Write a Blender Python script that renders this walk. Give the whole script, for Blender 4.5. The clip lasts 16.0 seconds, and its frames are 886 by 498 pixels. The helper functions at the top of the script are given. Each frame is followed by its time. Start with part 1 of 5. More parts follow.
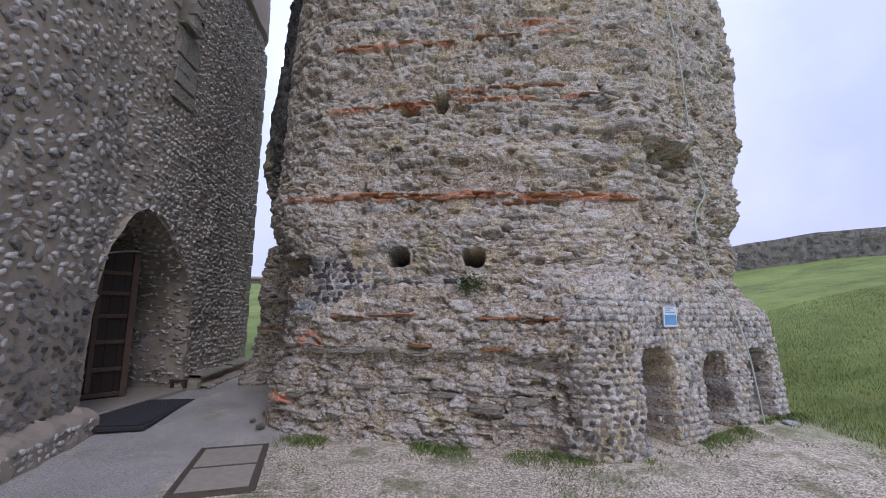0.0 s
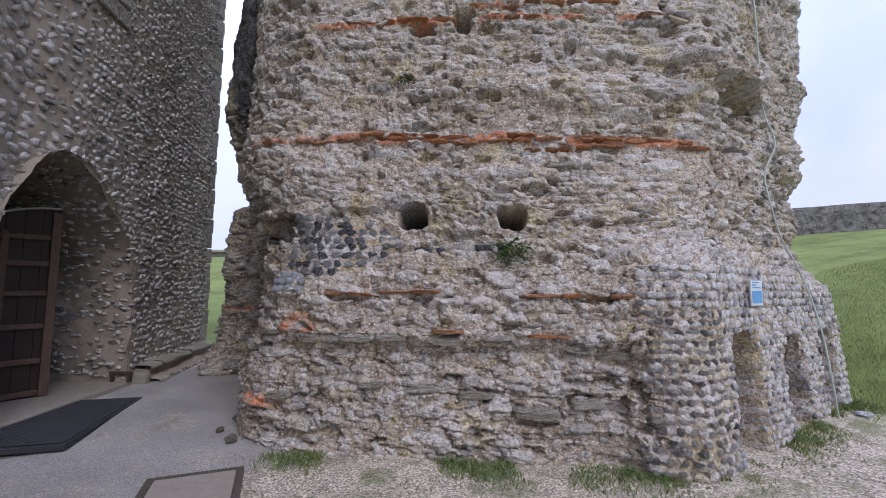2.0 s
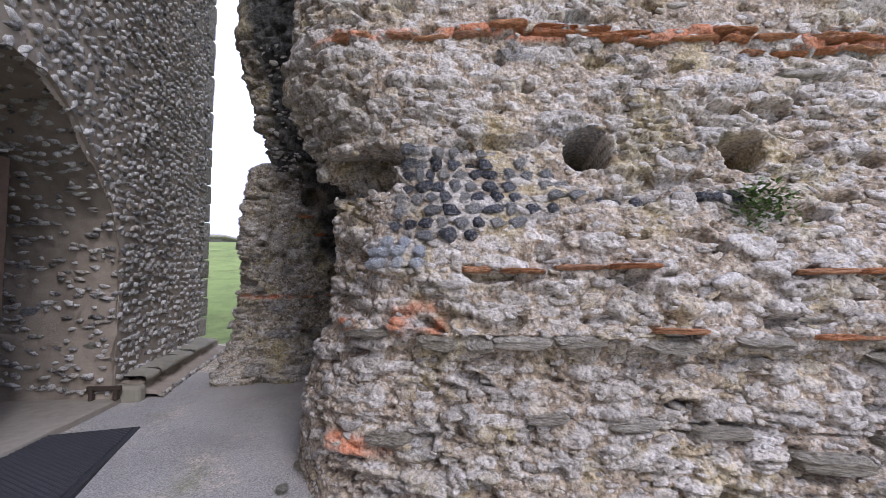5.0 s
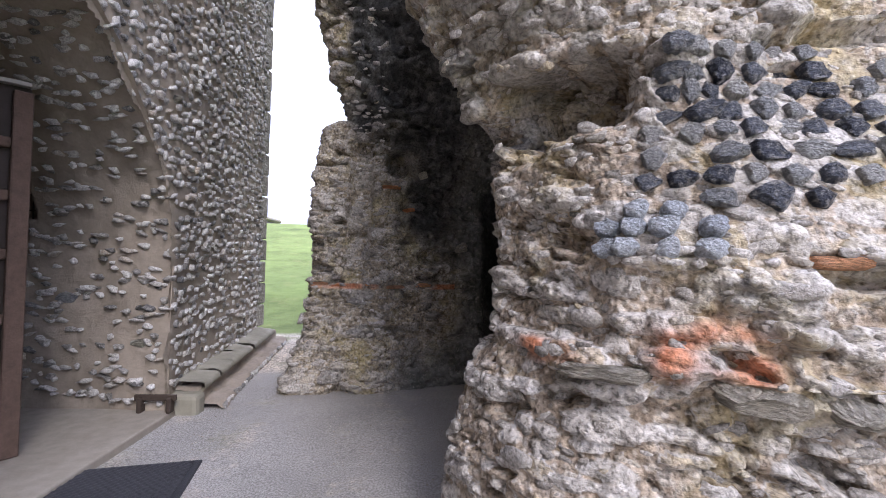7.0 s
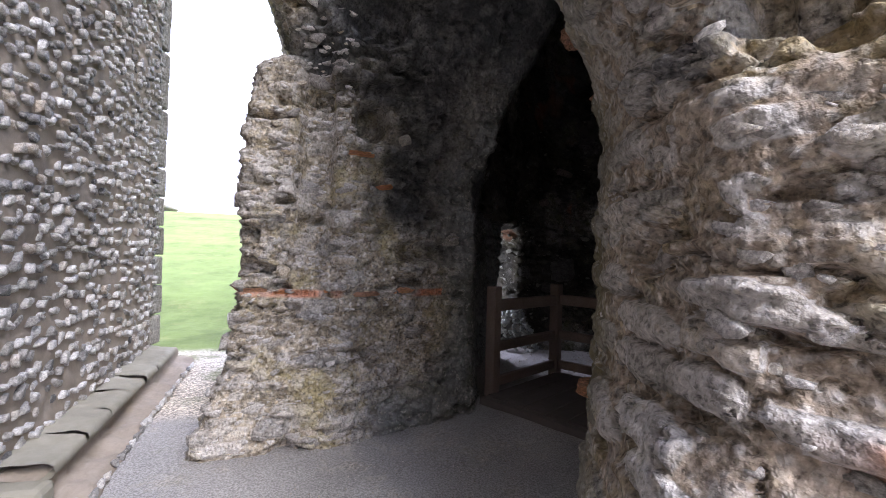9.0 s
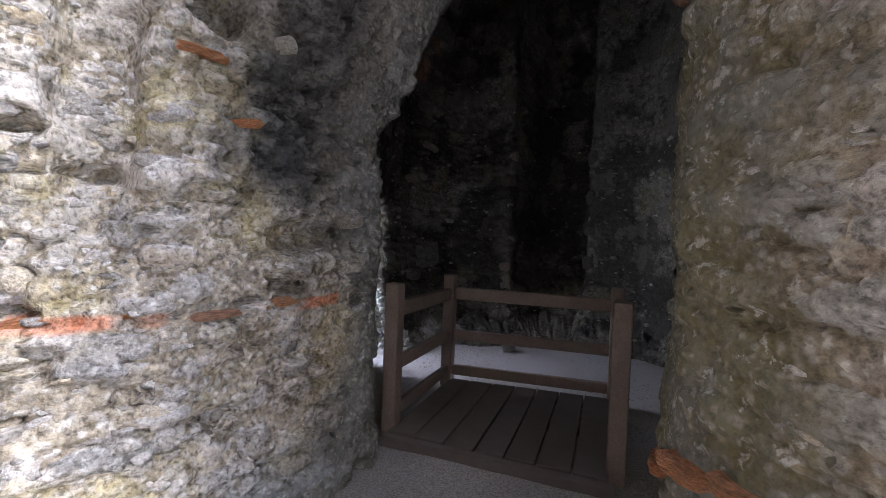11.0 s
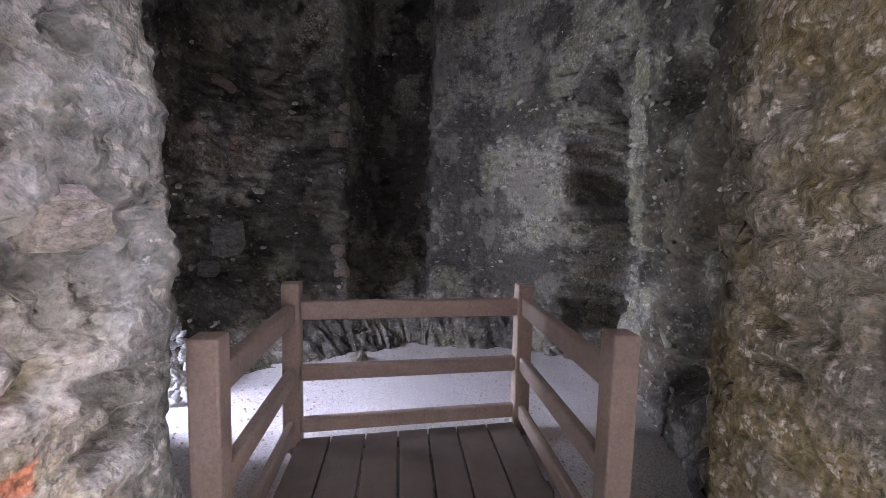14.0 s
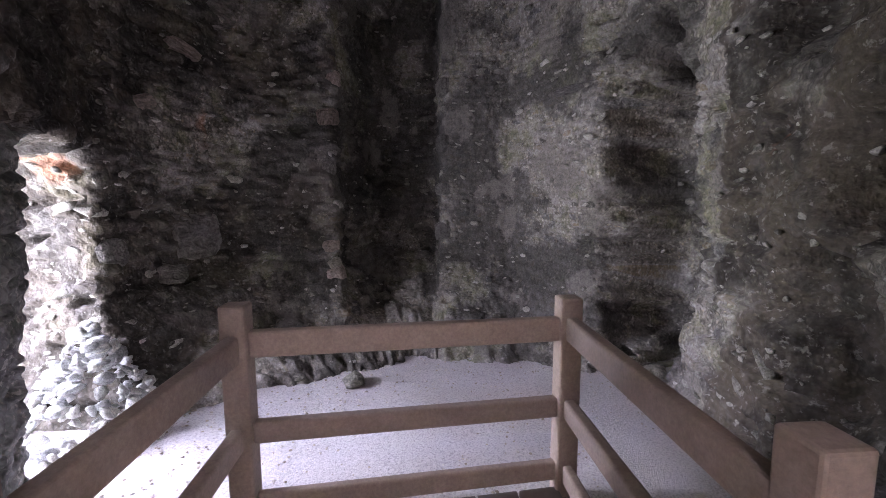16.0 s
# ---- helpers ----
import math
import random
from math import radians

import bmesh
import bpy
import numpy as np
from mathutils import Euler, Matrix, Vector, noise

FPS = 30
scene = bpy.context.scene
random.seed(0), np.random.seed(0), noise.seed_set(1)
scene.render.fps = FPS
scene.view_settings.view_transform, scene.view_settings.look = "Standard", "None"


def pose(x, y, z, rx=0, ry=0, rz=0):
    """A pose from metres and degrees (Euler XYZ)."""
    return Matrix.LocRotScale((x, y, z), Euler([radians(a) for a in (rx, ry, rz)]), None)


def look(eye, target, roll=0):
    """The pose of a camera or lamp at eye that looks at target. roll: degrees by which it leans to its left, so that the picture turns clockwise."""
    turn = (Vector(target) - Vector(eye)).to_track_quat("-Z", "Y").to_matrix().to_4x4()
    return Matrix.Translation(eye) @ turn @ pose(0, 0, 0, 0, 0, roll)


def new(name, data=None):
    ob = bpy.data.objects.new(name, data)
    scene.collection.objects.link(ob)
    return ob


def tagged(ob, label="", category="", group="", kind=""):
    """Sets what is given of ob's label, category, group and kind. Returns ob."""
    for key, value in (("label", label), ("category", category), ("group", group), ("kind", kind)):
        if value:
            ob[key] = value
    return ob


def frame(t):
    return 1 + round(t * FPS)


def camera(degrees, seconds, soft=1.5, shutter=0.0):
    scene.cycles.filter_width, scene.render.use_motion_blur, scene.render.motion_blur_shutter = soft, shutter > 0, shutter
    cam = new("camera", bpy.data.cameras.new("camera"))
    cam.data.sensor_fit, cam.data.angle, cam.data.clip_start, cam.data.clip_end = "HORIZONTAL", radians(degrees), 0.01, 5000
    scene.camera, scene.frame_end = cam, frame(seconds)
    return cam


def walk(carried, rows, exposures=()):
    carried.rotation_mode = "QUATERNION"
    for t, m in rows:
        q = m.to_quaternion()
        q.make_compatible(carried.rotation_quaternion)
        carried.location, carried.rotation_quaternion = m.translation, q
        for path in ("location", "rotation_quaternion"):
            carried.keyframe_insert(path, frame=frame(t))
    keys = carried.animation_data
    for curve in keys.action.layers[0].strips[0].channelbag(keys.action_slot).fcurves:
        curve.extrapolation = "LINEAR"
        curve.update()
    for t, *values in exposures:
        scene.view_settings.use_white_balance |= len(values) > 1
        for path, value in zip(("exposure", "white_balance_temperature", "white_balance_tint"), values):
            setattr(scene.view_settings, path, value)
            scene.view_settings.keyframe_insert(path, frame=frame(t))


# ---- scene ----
cam = camera(92.2, 16.0, 0.7, 0.1)
METRES, EYE, TILT, LEAN, TURN = 10.4, 1.6, 0.0, 0.0, 0.0
ROWS = [
    (0.0, 0.0, 0.0, 0.0, -0.08, 8.4, -0.57),
    (0.5, -0.021, 0.0358, 0.002, -1.0, 7.72, -0.61),
    (1.0, -0.0316, 0.074, 0.0003, -1.75, 6.63, -0.55),
    (1.5, -0.0453, 0.1014, -0.0012, -2.69, 5.69, -0.69),
    (2.0, -0.0622, 0.132, 0.0002, -4.54, 5.1, -0.52),
    (2.5, -0.0726, 0.1651, -0.0006, -6.47, 4.87, -0.32),
    (3.0, -0.0885, 0.1895, -0.0022, -9.57, 4.51, -0.24),
    (3.5, -0.1145, 0.2153, -0.0026, -11.12, 4.09, 0.48),
    (6.0, -0.2307, 0.3645, -0.0109, -4.95, 2.24, -1.06),
    (6.5, -0.2498, 0.394, -0.0097, -4.35, 1.62, -1.6),
    (7.0, -0.2623, 0.4281, -0.0075, -3.5, 1.17, -1.43),
    (7.5, -0.2827, 0.4574, -0.0095, -3.52, 0.8, -1.49),
    (8.0, -0.2956, 0.4866, -0.0083, -6.24, 0.85, -1.62),
    (10.5, -0.3187, 0.648, -0.0068, -31.87, -0.78, -1.95),
    (11.0, -0.3201, 0.6774, -0.005, -38.68, -1.35, -2.21),
    (11.5, -0.3104, 0.7049, -0.0021, -42.82, -2.27, -2.15),
    (12.0, -0.3068, 0.7279, -0.0007, -50.11, -2.91, -1.53),
    (12.5, -0.3022, 0.7488, 0.0024, -59.27, -3.45, -1.64),
    (13.0, -0.2827, 0.7638, 0.004, -61.84, -3.97, -1.4),
    (13.5, -0.2691, 0.7796, 0.0037, -63.62, -4.69, -1.6),
    (14.0, -0.2545, 0.8009, 0.0066, -65.61, -5.15, -1.28),
    (14.5, -0.2292, 0.8076, 0.0061, -66.82, -5.36, -0.96),
    (15.0, -0.2089, 0.8123, 0.0066, -66.58, -5.75, -0.82),
    (15.5, -0.1934, 0.8263, 0.0054, -66.02, -6.08, -0.54),
    (16.0, -0.1781, 0.8339, 0.005, -64.02, -6.72, 0.15),
]
walk(cam, [(t, pose(0, 0, EYE, TILT, LEAN, TURN) @ pose(METRES * x, METRES * y, METRES * z, 90 + pitch, roll, yaw)) for t, x, y, z, yaw, pitch, roll in ROWS],
     [(0, -0.5, 6200, 16), (1.0, -0.38, 6200, 16), (2.5, -0.25, 6200, 16), (3.5, -0.26, 6200, 16), (6, 0.68, 6250, 16), (7, 0.85, 6300, 16), (8.0, 1.38, 6350, 15), (10.3, 1.6, 6150, 15), (10.6, 1.8, 6150, 14), (11.0, 2.8, 6150, 12), (12.0, 3.8, 5850, 9), (13.5, 4.75, 5900, 14), (14.5, 4.9, 6350, 25), (16, 4.92, 6300, 25)])

# ---- light ----
world = bpy.data.worlds.new("overcast_sky")
scene.world = world
world.use_nodes = True
wn, wl = world.node_tree.nodes, world.node_tree.links
wn.clear()
w_out = wn.new("ShaderNodeOutputWorld")
w_bg = wn.new("ShaderNodeBackground")
w_sky = wn.new("ShaderNodeTexSky")
w_sky.sky_type, w_sky.sun_disc = "NISHITA", False
w_sky.sun_elevation, w_sky.sun_rotation = radians(42), radians(160)
w_co = wn.new("ShaderNodeTexCoord")
w_no = wn.new("ShaderNodeTexNoise")
w_no.inputs["Scale"].default_value, w_no.inputs["Detail"].default_value = 2.2, 5
w_cr = wn.new("ShaderNodeValToRGB")
w_cr.color_ramp.elements[0].position, w_cr.color_ramp.elements[1].position = 0.35, 0.7
w_cr.color_ramp.elements[0].color = (5.0, 5.6, 8.0, 1)
w_cr.color_ramp.elements[1].color = (7.6, 8.0, 9.8, 1)
w_mix = wn.new("ShaderNodeMix")
w_mix.data_type = "RGBA"
w_mix.inputs[0].default_value = 0.88
wl.new(w_co.outputs["Generated"], w_no.inputs["Vector"])
wl.new(w_no.outputs["Fac"], w_cr.inputs["Fac"])
wl.new(w_sky.outputs["Color"], w_mix.inputs[6])
wl.new(w_cr.outputs["Color"], w_mix.inputs[7])
w_sep = wn.new("ShaderNodeSeparateXYZ")
wl.new(w_co.outputs["Generated"], w_sep.inputs[0])
w_gr = wn.new("ShaderNodeMapRange")
w_gr.inputs["From Min"].default_value, w_gr.inputs["From Max"].default_value = 0.15, 0.95
w_gr.inputs["To Min"].default_value, w_gr.inputs["To Max"].default_value = 1.35, 2.4
wl.new(w_sep.outputs["Z"], w_gr.inputs["Value"])
w_mul = wn.new("ShaderNodeVectorMath")
w_mul.operation = "SCALE"
wl.new(w_mix.outputs[2], w_mul.inputs[0])
wl.new(w_gr.outputs[0], w_mul.inputs["Scale"])
wl.new(w_mul.outputs[0], w_bg.inputs["Color"])
w_bg.inputs["Strength"].default_value = 0.12
wl.new(w_bg.outputs[0], w_out.inputs["Surface"])

sun = new("sun", bpy.data.lights.new("sun", "SUN"))
sun.data.energy, sun.data.angle, sun.data.color = 1.3, radians(20), (1.0, 0.97, 0.93)
sun.matrix_world = look((5.6, -9.5, 12.0), (0, 4, 0))

# daylight in the gap at the chamber's far side
gap = new("gap_daylight", bpy.data.lights.new("gap_daylight", "AREA"))
gap.data.shape, gap.data.size, gap.data.size_y, gap.data.energy, gap.data.color = "RECTANGLE", 0.6, 1.6, 6.3, (0.86, 0.9, 1.0)
gap.matrix_world = look((-1.3, 12.75, 1.15), (0.6, 10.2, 0.6))

# ---- materials ----


class Mat:
    """A node material with a short way to wire it."""

    def __init__(self, name, rough=0.9):
        self.m = bpy.data.materials.new(name)
        self.m.use_nodes = True
        self.n, self.l = self.m.node_tree.nodes, self.m.node_tree.links
        self.b = self.n["Principled BSDF"]
        self.b.inputs["Roughness"].default_value = rough
        self.b.inputs["Specular IOR Level"].default_value = 0.25
        self.co = self.n.new("ShaderNodeTexCoord")

    def noise(self, scale, detail=6, rough=0.6, stretch=None, lac=2.0):
        t = self.n.new("ShaderNodeTexNoise")
        t.inputs["Scale"].default_value, t.inputs["Detail"].default_value = scale, detail
        t.inputs["Roughness"].default_value = rough
        if stretch:
            mp = self.n.new("ShaderNodeMapping")
            mp.inputs["Scale"].default_value = stretch
            self.l.new(self.co.outputs["Object"], mp.inputs["Vector"])
            self.l.new(mp.outputs[0], t.inputs["Vector"])
        else:
            self.l.new(self.co.outputs["Object"], t.inputs["Vector"])
        return t.outputs["Fac"]

    def voronoi(self, scale, feature="F1", out="Distance"):
        t = self.n.new("ShaderNodeTexVoronoi")
        t.feature = feature
        t.inputs["Scale"].default_value = scale
        self.l.new(self.co.outputs["Object"], t.inputs["Vector"])
        return t.outputs[out]

    def ramp(self, fac, *stops):
        r = self.n.new("ShaderNodeValToRGB")
        while len(r.color_ramp.elements) < len(stops):
            r.color_ramp.elements.new(0.5)
        for e, (p, c) in zip(r.color_ramp.elements, stops):
            e.position = p
            e.color = (*c, 1) if hasattr(c, "__len__") else (c, c, c, 1)
        self.l.new(fac, r.inputs["Fac"])
        return r.outputs["Color"]

    def mix(self, fac, a, b, mode="MIX"):
        x = self.n.new("ShaderNodeMix")
        x.data_type, x.blend_type = "RGBA", mode
        for v, i in ((fac, 0), (a, 6), (b, 7)):
            if hasattr(v, "is_linked"):
                self.l.new(v, x.inputs[i])
            elif i == 0:
                x.inputs[0].default_value = v
            else:
                x.inputs[i].default_value = (*v, 1)
        return x.outputs[2]

    def math(self, op, a, b=0.5):
        x = self.n.new("ShaderNodeMath")
        x.operation, x.use_clamp = op, True
        for v, i in ((a, 0), (b, 1)):
            if hasattr(v, "is_linked"):
                self.l.new(v, x.inputs[i])
            else:
                x.inputs[i].default_value = v
        return x.outputs[0]

    def attr(self, name="mix"):
        a = self.n.new("ShaderNodeAttribute")
        a.attribute_name = name
        s = self.n.new("ShaderNodeSeparateColor")
        self.l.new(a.outputs["Color"], s.inputs[0])
        self.alpha = a.outputs["Alpha"]
        return s.outputs[0], s.outputs[1], s.outputs[2]

    def rand(self):
        return self.n.new("ShaderNodeObjectInfo").outputs["Random"]

    def island(self):
        return self.n.new("ShaderNodeNewGeometry").outputs["Random Per Island"]

    def bump(self, height, dist=0.01, strength=0.8):
        x = self.n.new("ShaderNodeBump")
        x.inputs["Distance"].default_value, x.inputs["Strength"].default_value = dist, strength
        self.l.new(height, x.inputs["Height"])
        self.l.new(x.outputs[0], self.b.inputs["Normal"])

    def done(self, color, rough=None):
        if hasattr(color, "is_linked"):
            self.l.new(color, self.b.inputs["Base Color"])
        else:
            self.b.inputs["Base Color"].default_value = (*color, 1)
        if rough is not None:
            self.l.new(rough, self.b.inputs["Roughness"])
        return self.m


def masonry(name, mortar_a, mortar_b, stones, lichen, lichen_amount, grain=48.0, patches=0.0, relief=0.024, growth_shade=((0.24, 0.21, 0.115), (0.2, 0.205, 0.19))):
    """Rubble: stones and mortar by the mesh's own mask (R stone, G stone's number, B fired tile, alpha damp growths
    outdoors, painted shade in the chamber).
    """
    k = Mat(name, 0.92)
    st, rn, tile = k.attr()
    # alpha also carries the shade painted into the chamber's colour
    damp = k.alpha
    fine = k.noise(grain, 3, 0.6)
    mid = k.noise(15.0, 5, 0.65)
    big = k.noise(0.9, 5, 0.65)
    mort = k.mix(k.ramp(mid, (0.38, 0.0), (0.62, 1.0)), mortar_a, mortar_b)
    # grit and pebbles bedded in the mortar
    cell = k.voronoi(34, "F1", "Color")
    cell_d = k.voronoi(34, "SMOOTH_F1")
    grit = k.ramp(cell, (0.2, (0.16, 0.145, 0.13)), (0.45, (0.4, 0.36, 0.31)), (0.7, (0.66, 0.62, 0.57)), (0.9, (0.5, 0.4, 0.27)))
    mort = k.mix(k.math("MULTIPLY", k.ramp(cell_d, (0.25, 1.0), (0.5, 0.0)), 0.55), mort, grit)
    stone = k.ramp(rn, *stones)
    stone = k.mix(k.ramp(k.noise(26, 6, 0.7), (0.5, 0.0), (0.62, 0.4)), stone, (0.56, 0.545, 0.525))
    col = k.mix(k.ramp(st, (0.12, 0.0), (0.26, 1.0)), mort, stone)
    li = k.math("MULTIPLY", k.ramp(k.noise(2.2, 5, 0.62), (0.52, 0.0), (0.64, 1.0)), lichen_amount)
    col = k.mix(li, col, lichen)
    pale = k.ramp(k.noise(5.5, 4, 0.6), (0.6, 0.0), (0.68, 0.3))
    col = k.mix(pale, col, (0.54, 0.515, 0.48))
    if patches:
        dark_tone = k.ramp(k.noise(1.1, 5, 0.62), (0.46, 1.0), (0.54, 0.0))
        col = k.mix(k.math("MULTIPLY", dark_tone, patches), col, (0.045, 0.042, 0.037))
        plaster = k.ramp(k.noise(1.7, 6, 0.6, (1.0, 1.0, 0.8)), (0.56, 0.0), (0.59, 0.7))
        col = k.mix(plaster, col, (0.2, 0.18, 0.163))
    green = k.mix(k.ramp(k.noise(2.2, 5, 0.65), (0.44, 0.0), (0.56, 1.0)), *growth_shade)
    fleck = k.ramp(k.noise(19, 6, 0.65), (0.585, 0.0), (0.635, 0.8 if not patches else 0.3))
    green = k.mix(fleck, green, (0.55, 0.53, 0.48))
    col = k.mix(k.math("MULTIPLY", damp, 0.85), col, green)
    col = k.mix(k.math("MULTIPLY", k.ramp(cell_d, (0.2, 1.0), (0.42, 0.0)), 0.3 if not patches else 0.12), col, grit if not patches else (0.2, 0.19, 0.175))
    brick = k.mix(k.ramp(mid, (0.35, 0.0), (0.65, 1.0)), (0.6, 0.23, 0.12), (0.45, 0.24, 0.16))
    col = k.mix(tile, col, brick)
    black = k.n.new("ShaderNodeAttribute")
    black.attribute_name = "dark_tone"
    dark_coat = k.mix(k.ramp(k.noise(9, 4, 0.6), (0.45, 0.0), (0.6, 1.0)), (0.038, 0.04, 0.043), (0.11, 0.11, 0.105))
    col = k.mix(k.math("MULTIPLY", black.outputs["Fac"], 0.93), col, dark_coat)
    even = k.math("SUBTRACT", 0.9 if not patches else 0.5, k.math("MULTIPLY", damp, 0.6))
    col = k.mix(even, col, k.ramp(fine, (0.34, 0.42), (0.46, 0.94), (0.54, 1.05), (0.66, 1.35)), "MULTIPLY")
    col = k.mix(0.5 if not patches else 0.35, col, k.ramp(mid, (0.34, 0.6), (0.5, 1.0), (0.66, 1.22)), "MULTIPLY")
    col = k.mix(0.4, col, k.ramp(big, (0.3, 0.75), (0.7, 1.3)), "MULTIPLY")
    h1 = k.ramp(k.noise(18, 4, 0.6), (0.32, 0.0), (0.68, 1.0))
    h2 = k.ramp(fine, (0.3, 0.0), (0.7, 1.0))
    h = k.math("ADD", k.math("MULTIPLY", h1, 0.5), k.math("MULTIPLY", h2, 0.15))
    h = k.math("ADD", h, k.math("MULTIPLY", k.ramp(cell_d, (0.0, 1.0), (0.6, 0.0)), 0.25))
    k.bump(h, relief, 0.9)
    return k.done(col)


RUBBLE = ((0.0, (0.17, 0.165, 0.165)), (0.15, (0.33, 0.305, 0.275)), (0.5, (0.45, 0.41, 0.365)), (0.8, (0.51, 0.475, 0.44)), (1.0, (0.42, 0.345, 0.245)))
m_ruin = masonry("weathered_rubble", (0.25, 0.195, 0.145), (0.44, 0.36, 0.28), RUBBLE, (0.42, 0.34, 0.15), 0.45, growth_shade=((0.15, 0.13, 0.06), (0.15, 0.15, 0.125)))
m_pier = masonry("weathered_grey_rubble", (0.22, 0.18, 0.13), (0.41, 0.35, 0.265), tuple((p, (q[0] * 0.92, q[1] * 0.9, q[2] * 0.86)) for p, q in RUBBLE), (0.42, 0.35, 0.17), 0.6, growth_shade=((0.15, 0.162, 0.15), (0.3, 0.315, 0.312)))
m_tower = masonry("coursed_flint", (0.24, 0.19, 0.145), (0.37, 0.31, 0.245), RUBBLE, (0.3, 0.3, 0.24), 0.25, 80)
# RUBBLE cut to 0.55: the chamber's dimness is put into its colour
m_inner = masonry("shaded_rubble", (0.14, 0.125, 0.105), (0.24, 0.22, 0.19), tuple((p, tuple(c * 0.55 for c in q)) for p, q in RUBBLE), (0.17, 0.175, 0.085), 0.5, 60.0, 0.8, 0.018, growth_shade=((0.026, 0.021, 0.016), (0.075, 0.06, 0.045)))


def plain(name, a, b, rough=0.85, scale=20.0, bump=0.004):
    k = Mat(name, rough)
    f = k.noise(scale, 8, 0.7)
    c = k.mix(f, a, b)
    c = k.mix(0.5, c, k.ramp(k.noise(scale * 0.13, 4), (0.3, 0.7), (0.7, 1.15)), "MULTIPLY")
    k.bump(f, bump, 0.8)
    return k.done(c)


m_mortar = plain("brown_lime_mortar", (0.24, 0.2, 0.16), (0.41, 0.345, 0.275), 0.95, 34, 0.016)
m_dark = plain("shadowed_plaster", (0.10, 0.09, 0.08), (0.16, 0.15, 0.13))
m_mat = plain("black_rubber", (0.018, 0.018, 0.021), (0.05, 0.05, 0.055), 0.6, 60)
m_slab = plain("buff_concrete", (0.27, 0.235, 0.19), (0.36, 0.32, 0.27), 0.9, 90, 0.003)



def stone_mat(name, stops, joined, rind=0.5, gloss=0.6):
    k = Mat(name, gloss)
    r = k.island() if joined else k.rand()
    c = k.ramp(r, *stops)
    unit = 1.0 if joined else 0.1
    n = k.noise(32 * unit, 7, 0.7)
    c = k.mix(k.ramp(n, (0.48, 0.0), (0.62, rind)), c, (0.5, 0.48, 0.45))
    c = k.mix(0.8, c, k.ramp(k.noise(80 * unit, 7, 0.75), (0.34, 0.35), (0.5, 1.0), (0.66, 1.6)), "MULTIPLY")
    k.bump(k.math("ADD", k.math("MULTIPLY", n, 0.5), k.math("MULTIPLY", k.noise(90 * unit, 6), 0.5)), 0.03 / unit, 0.9)
    return k.done(c)


DARKS = ((0.0, (0.05, 0.055, 0.075)), (0.3, (0.15, 0.16, 0.19)), (0.5, (0.33, 0.335, 0.34)), (1.0, (0.52, 0.5, 0.47)))
COBBLES = ((0.0, (0.1, 0.095, 0.09)), (0.2, (0.25, 0.235, 0.215)), (0.45, (0.42, 0.395, 0.365)), (0.85, (0.6, 0.58, 0.55)), (1.0, (0.36, 0.3, 0.235)))
m_knapped = stone_mat("knapped_dark_flint", DARKS, False, 0.7, 0.45)
m_pale_flint = stone_mat("pale_flint", ((0.0, (0.62, 0.66, 0.73)), (1.0, (0.76, 0.79, 0.83))), False, 0.3, 0.5)
m_flint = stone_mat("field_flint", COBBLES, False)
m_flint_j = stone_mat("field_flint_mass", COBBLES, True)
m_facing = stone_mat("pale_facing_flint", ((0.0, (0.12, 0.12, 0.13)), (0.3, (0.36, 0.36, 0.36)), (0.7, (0.58, 0.57, 0.56)), (1.0, (0.5, 0.45, 0.37))), True)
m_rub_j = stone_mat("rubble_stones", ((0.0, (0.26, 0.235, 0.21)), (0.4, (0.46, 0.42, 0.375)), (0.75, (0.62, 0.58, 0.54)), (1.0, (0.46, 0.38, 0.26))), True, 0.4, 0.9)
m_tile = stone_mat("fired_clay_tile", ((0.0, (0.68, 0.27, 0.12)), (0.6, (0.76, 0.38, 0.2)), (1.0, (0.55, 0.31, 0.21))), False, 0.12, 0.9)
m_sand = stone_mat("grey_sandstone", ((0.0, (0.25, 0.23, 0.18)), (1.0, (0.38, 0.36, 0.3))), False, 0.2, 0.9)
m_pebble = stone_mat("loose_pebbles", ((0.0, (0.2, 0.16, 0.12)), (0.5, (0.42, 0.36, 0.29)), (1.0, (0.6, 0.56, 0.5))), True, 0.2, 0.9)

# ---- shaping helpers ----


def link(name, me, mat, parent=None, label=""):
    if mat:
        me.materials.append(mat)
    ob = new(name, me)
    if parent:
        ob.parent = parent
    if label:
        ob["label"] = label
    return ob


def part(name, bm, mat, parent=None, label="", smooth=False):
    me = bpy.data.meshes.new(name)
    bm.normal_update()
    bm.to_mesh(me)
    bm.free()
    if smooth:
        me.shade_smooth()
    return link(name, me, mat, parent, label)


def thing(name, at, label, category, group="", kind=""):
    ob = new(name)
    ob.location = at
    ob.empty_display_size = 0.1
    return tagged(ob, label, category, group, kind)


